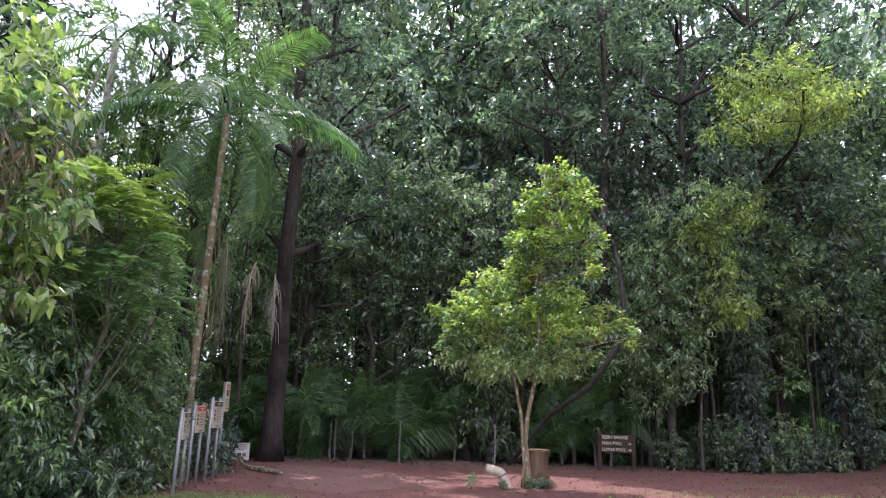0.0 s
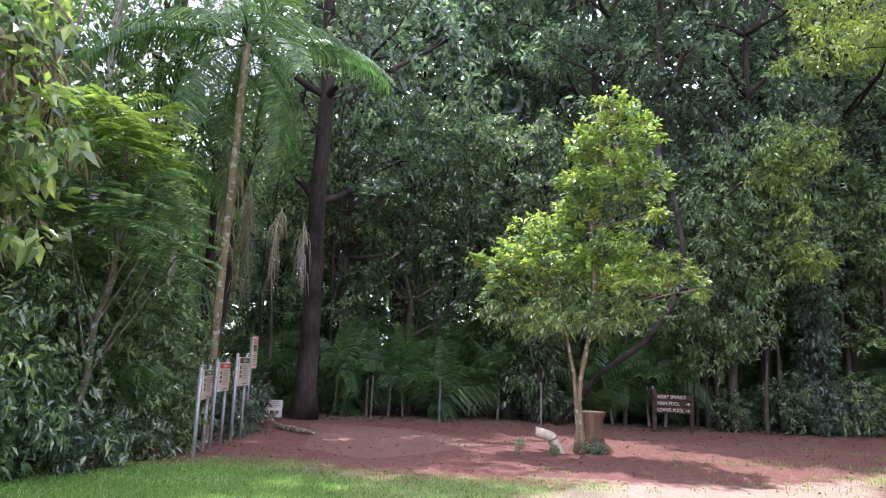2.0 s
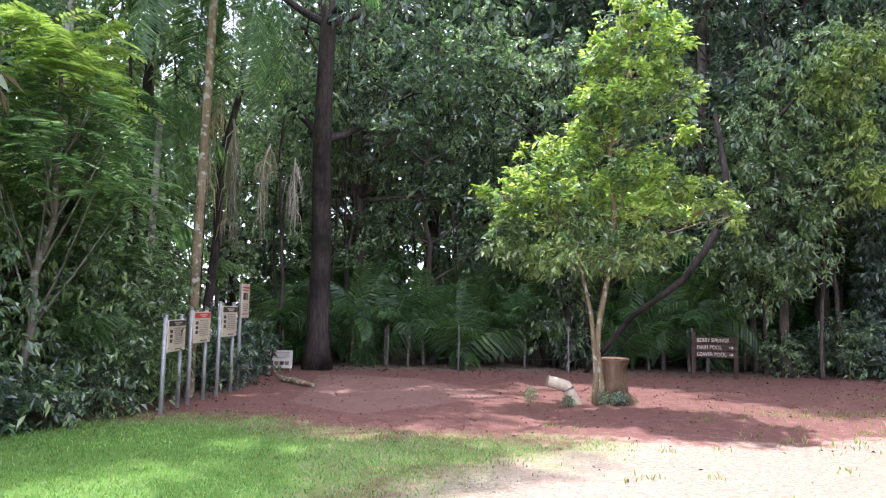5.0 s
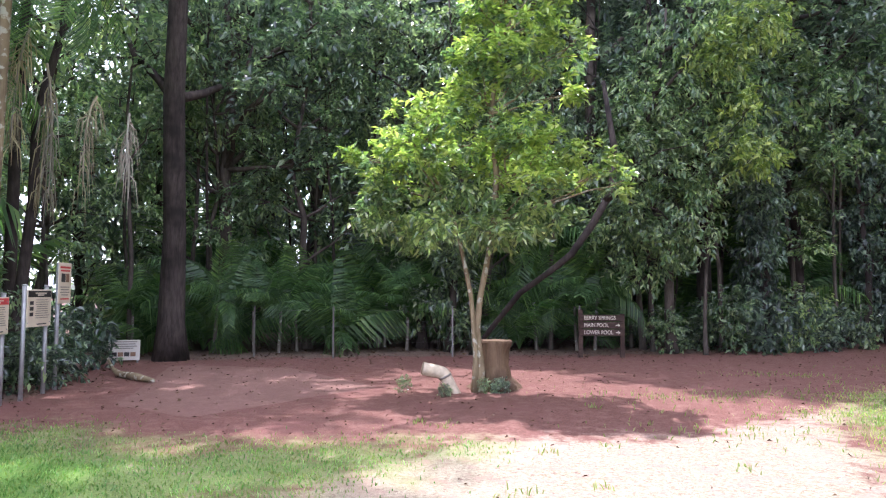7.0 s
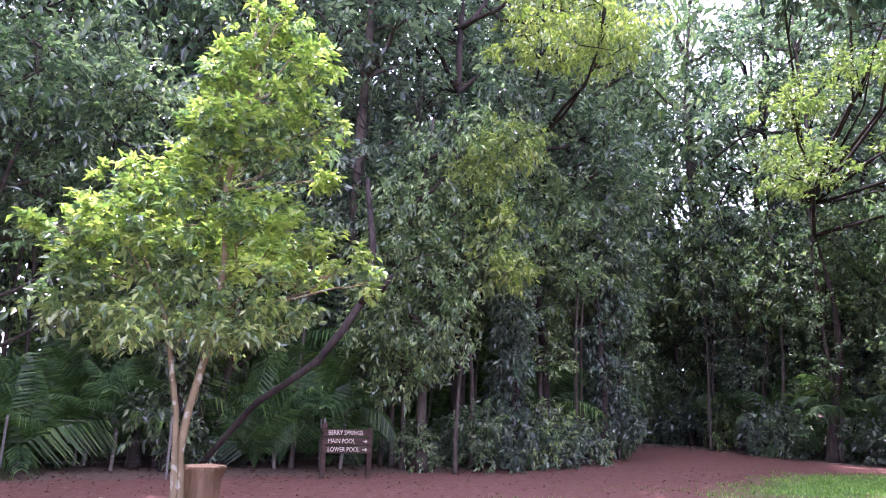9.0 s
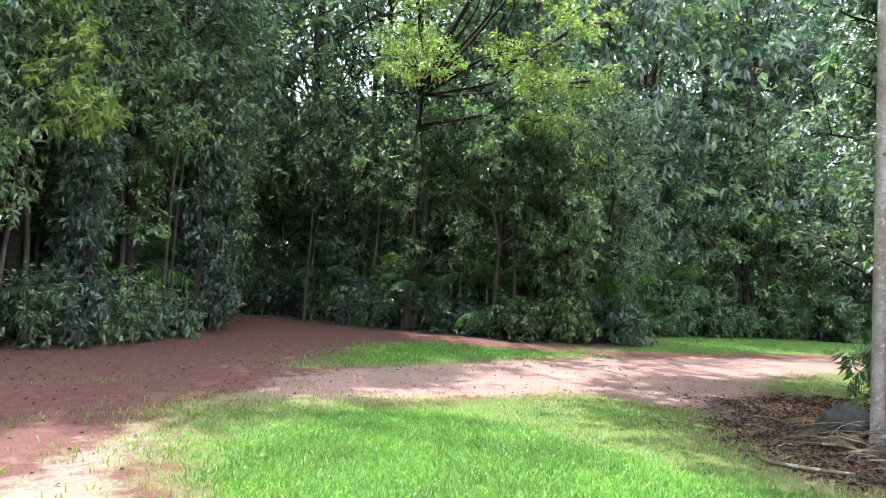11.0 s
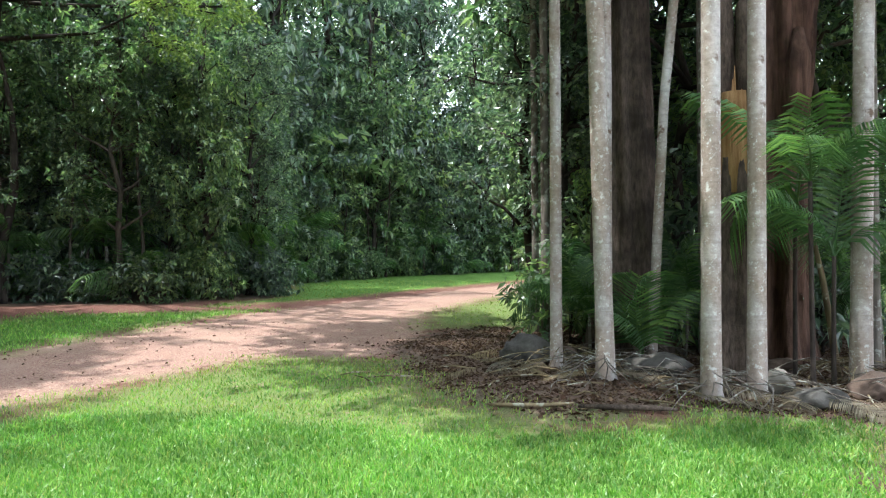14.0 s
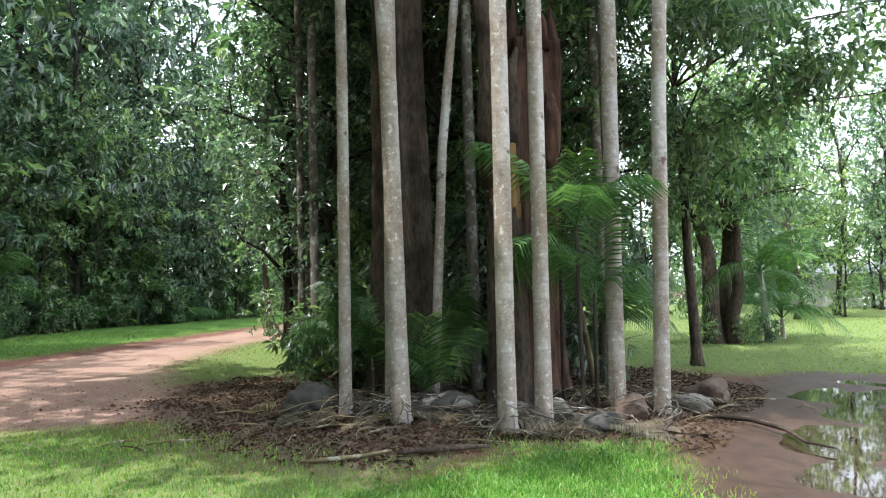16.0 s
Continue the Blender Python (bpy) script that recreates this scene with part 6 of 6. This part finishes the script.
st = old_trunk("tree_stump", at(-0.27, 15.2), "sawn tree stump with flared roots behind the young tree", [(0, 0, -0.05), (0, 0, 0.06), (0, 0, 0.16), (0, 0, 0.34), (0, 0, 0.58), (0.02, 0, 0.70), (0.02, 0, 0.73)], [0.46, 0.36, 0.26, 0.215, 0.22, 0.245, 0.23], M["stump_wood"], 9, 5, 0.12)
st["category"] = "stump"
for i, (x, y, s) in enumerate(((-0.33, 14.6, 0.12), (-0.85, 14.2, 0.12), (-1.5, 14.35, 0.14), (-0.12, 14.7, 0.15))):
    copy_thing(SHRUB[i % 2], at(x, y, 0, 70 * i, s))["group"] = "seedlings at the stump"
stick("dead_branch", "bleached fallen branch beside the path", [(-7.3, 15.5, 0.25), (-7.0, 15.25, 0.12), (-6.7, 15.0, 0.07), (-6.2, 14.75, 0.07), (-5.65, 14.45, 0.05)], [0.02, 0.03, 0.06, 0.07, 0.03], M["bark_light"])


def fence():
    root = thing("wire_fence", Matrix(), "low wire fence on thin steel posts along the wood", "fence")
    places = [(-6.2, 18.9), (-4.35, 19.0), (-1.85, 20.0), (1.0, 21.0), (3.95, 22.1), (6.7, 23.5), (8.5, 25.2), (9.8, 27.2), (11.4, 30.4), (13.0, 32.6)]
    for x, y in places:
        bm = bmesh.new()
        box(bm, 0.04, 0.006, 1.4, pose(x, y, 0.45), 0.001)
        box(bm, 0.006, 0.034, 1.4, pose(x, y + 0.02, 0.45), 0.001)
        part("post", bm, M["wire"], root)
    for z in (0.35, 0.7, 1.08):
        bm = bmesh.new()
        pts = []
        for a, b in zip(places, places[1:]):
            pts += [(a[0], a[1] - 0.01, z), ((a[0] + b[0]) / 2, (a[1] + b[1]) / 2 - 0.01, z - 0.025)]
        pts.append((*places[-1], z))
        tube(bm, pts, [0.0016] * len(pts), 4, False)
        part("wire", bm, M["wire"], root)


fence()

# ---- grass and fallen leaves ----
gr = np.random.default_rng(6)


def on_ground(n, x0, x1, y0, y1, want, lo, avoid=("wet",), rag=0.4):
    x, y = gr.uniform(x0, x1, n), gr.uniform(y0, y1, n)
    wob = 0.35 * np.sin(2.1 * x + 1.3 * np.sin(1.7 * y)) * np.sin(1.9 * y + 0.7) + gr.normal(0, rag, n)
    keep = field(want, x, y) + wob > lo
    for a in avoid:
        keep &= field(a, x, y) + wob < 0
    x, y = x[keep], y[keep]
    return np.stack((x, y, ripple(x, y) - 0.003), axis=1)


def blades(name, p, h, w, mat, label):
    n = len(p)
    a = gr.uniform(0, 6.283, n)
    s = np.stack((np.cos(a), np.sin(a), np.zeros(n)), axis=1)
    H = h * gr.uniform(0.5, 1.35, (n, 1))
    lean = gr.normal(0, 0.45, (n, 3)) * np.array((1, 1, 0))
    m = p + np.array((0, 0, 1.0)) * H * 0.6 + lean * H * 0.35
    e = p + np.array((0, 0, 1.0)) * H * 0.95 + lean * H
    v = np.stack((p - s * w, p + s * w, m + s * w * 0.8, m - s * w * 0.8, e), axis=1).reshape(-1, 3)
    i = np.arange(n)[:, None] * 5
    f = np.concatenate((i + np.array([[0, 1, 2]]), i + np.array([[0, 2, 3]]), i + np.array([[3, 2, 4]])), axis=0)
    tagged(part(name, mesh_from(name, v, f), mat), label, "grass", kind="stuff")


blades("lawn_grass", on_ground(110000, 3.4, 10.5, 4, 15.2, "lush", 0.05, rag=0.18), 0.058, 0.0058, M["grass"], "lush bright green lawn grass")
blades("lawn_grass", on_ground(45000, 2.8, 12, 4, 16, "grass", 0.1), 0.045, 0.0050, M["grass"], "short thin lawn grass")
blades("lawn_grass", on_ground(36000, -9, 0.5, 3.5, 11.6, "grass", 0.0), 0.036, 0.0055, M["grass"], "short green grass in broken shade")
blades("lawn_weed", on_ground(2500, 4, 12, 5, 15, "grass", 0.35), 0.04, 0.011, M["grass"], "broad-leaved creeping weeds in the lawn")
blades("pale_grass", on_ground(34000, 2.4, 12.4, 4, 16.6, "grass", -0.3, rag=0.2), 0.045, 0.0045, M["grass_dry"], "thin pale grass at the lawn's edge")
blades("island_grass", on_ground(16000, 8, 19, 18, 23.5, "grass", 0.1), 0.06, 0.008, M["grass"], "patchy grass between the dirt and the track")
blades("pale_grass", on_ground(24000, -8, 1.2, 4, 12, "grass", -0.3, rag=0.2), 0.032, 0.0045, M["grass_dry"], "thin pale grass at the track's edge")
blades("far_grass", on_ground(30000, 11, 34, -14, 24, "grass", 0.0), 0.045, 0.012, M["grass_dry"], "far lawn grass")


def tuft_points():
    out = []
    for cx, cy, r, m in ((2.4, 14.7, 0.5, 260), (4.6, 17.8, 0.4, 140), (5.4, 15.5, 0.6, 260), (3.4, 15.2, 0.3, 90), (6.4, 16.4, 0.5, 160), (4.0, 13.6, 0.6, 260), (2.6, 12.2, 0.5, 160), (8.2, 19.4, 0.6, 160)):
        q = gr.normal(0, 1, (m, 2)) * np.array((r * 1.5, r * 0.6)) + (cx, cy)
        out.append(np.column_stack((q, np.full(m, -0.003))))
    for _ in range(60):
        x, y = gr.uniform(-1.2, 7.5), gr.uniform(7.0, 17.5)
        if sdf(POLY["gravel"][0], np.array([x]), np.array([y]))[0] > -2.5:
            n = int(gr.integers(3, 18))
            q = gr.normal(0, 0.035 + 0.002 * n, (n, 2)) + (x, y)
            out.append(np.column_stack((q, np.full(n, -0.003))))
    return np.concatenate(out)


blades("grass_tuft", tuft_points(), 0.055, 0.006, M["grass_dry"], "scattered pale green tufts in the gravel")


def litter(name, p, size, mat, label):
    n = len(p)
    a = gr.uniform(0, 6.283, n)
    d = np.stack((np.cos(a), np.sin(a), gr.normal(0, 0.25, n)), axis=1)
    s = np.stack((-np.sin(a), np.cos(a), gr.normal(0, 0.5, n)), axis=1)
    L = size * gr.uniform(0.5, 1.4, (n, 1))
    p = p + np.array((0, 0, 0.012))
    v = np.stack((p - d * L * 0.5, p + s * L * 0.22 + np.array((0, 0, 0.012)), p + d * L * 0.5, p - s * L * 0.22 + np.array((0, 0, 0.012))), axis=1)
    v[:, :, 2] = np.maximum(v[:, :, 2], 0.001 + ripple(v[:, :, 0], v[:, :, 1]))
    v = v.reshape(-1, 3)
    i = np.arange(n)[:, None] * 4
    f = np.concatenate((i + np.array([[0, 1, 2]]), i + np.array([[0, 2, 3]])), axis=0)
    tagged(part(name, mesh_from(name, v, f), mat), label, "leaf litter", kind="stuff")


def rect(n, x0, x1, y0, y1):
    x, y = gr.uniform(x0, x1, n), gr.uniform(y0, y1, n)
    return np.stack((x, y, ripple(x, y)), axis=1)


def bare(n, x0, x1, y0, y1):
    p = rect(n, x0, x1, y0, y1)
    return p[field("grass", p[:, 0], p[:, 1]) < -0.1]


fl = bare(3200, -8, 16, 8.5, 24)
fl = fl[(field("sunlit_sand", fl[:, 0], fl[:, 1]) < -0.2) | (gr.uniform(0, 1, len(fl)) < 0.25)]
litter("fallen_leaves", fl, 0.05, M["leaf_brown"], "brown fallen leaves scattered on the dirt")
litter("fallen_leaves", on_ground(30000, 8.8, 17, 4, 13.4, "litter", 0.15, ("wet", "grass"), 0.15), 0.06, M["leaf_brown"], "thick brown leaf litter under the grove")
litter("fallen_leaves", on_ground(9000, -10, 16, 8, 34, "litter", -0.4, ("wet", "grass"), 0.2), 0.09, M["leaf_brown"], "brown leaf litter along the wood")

drop_prototypes()
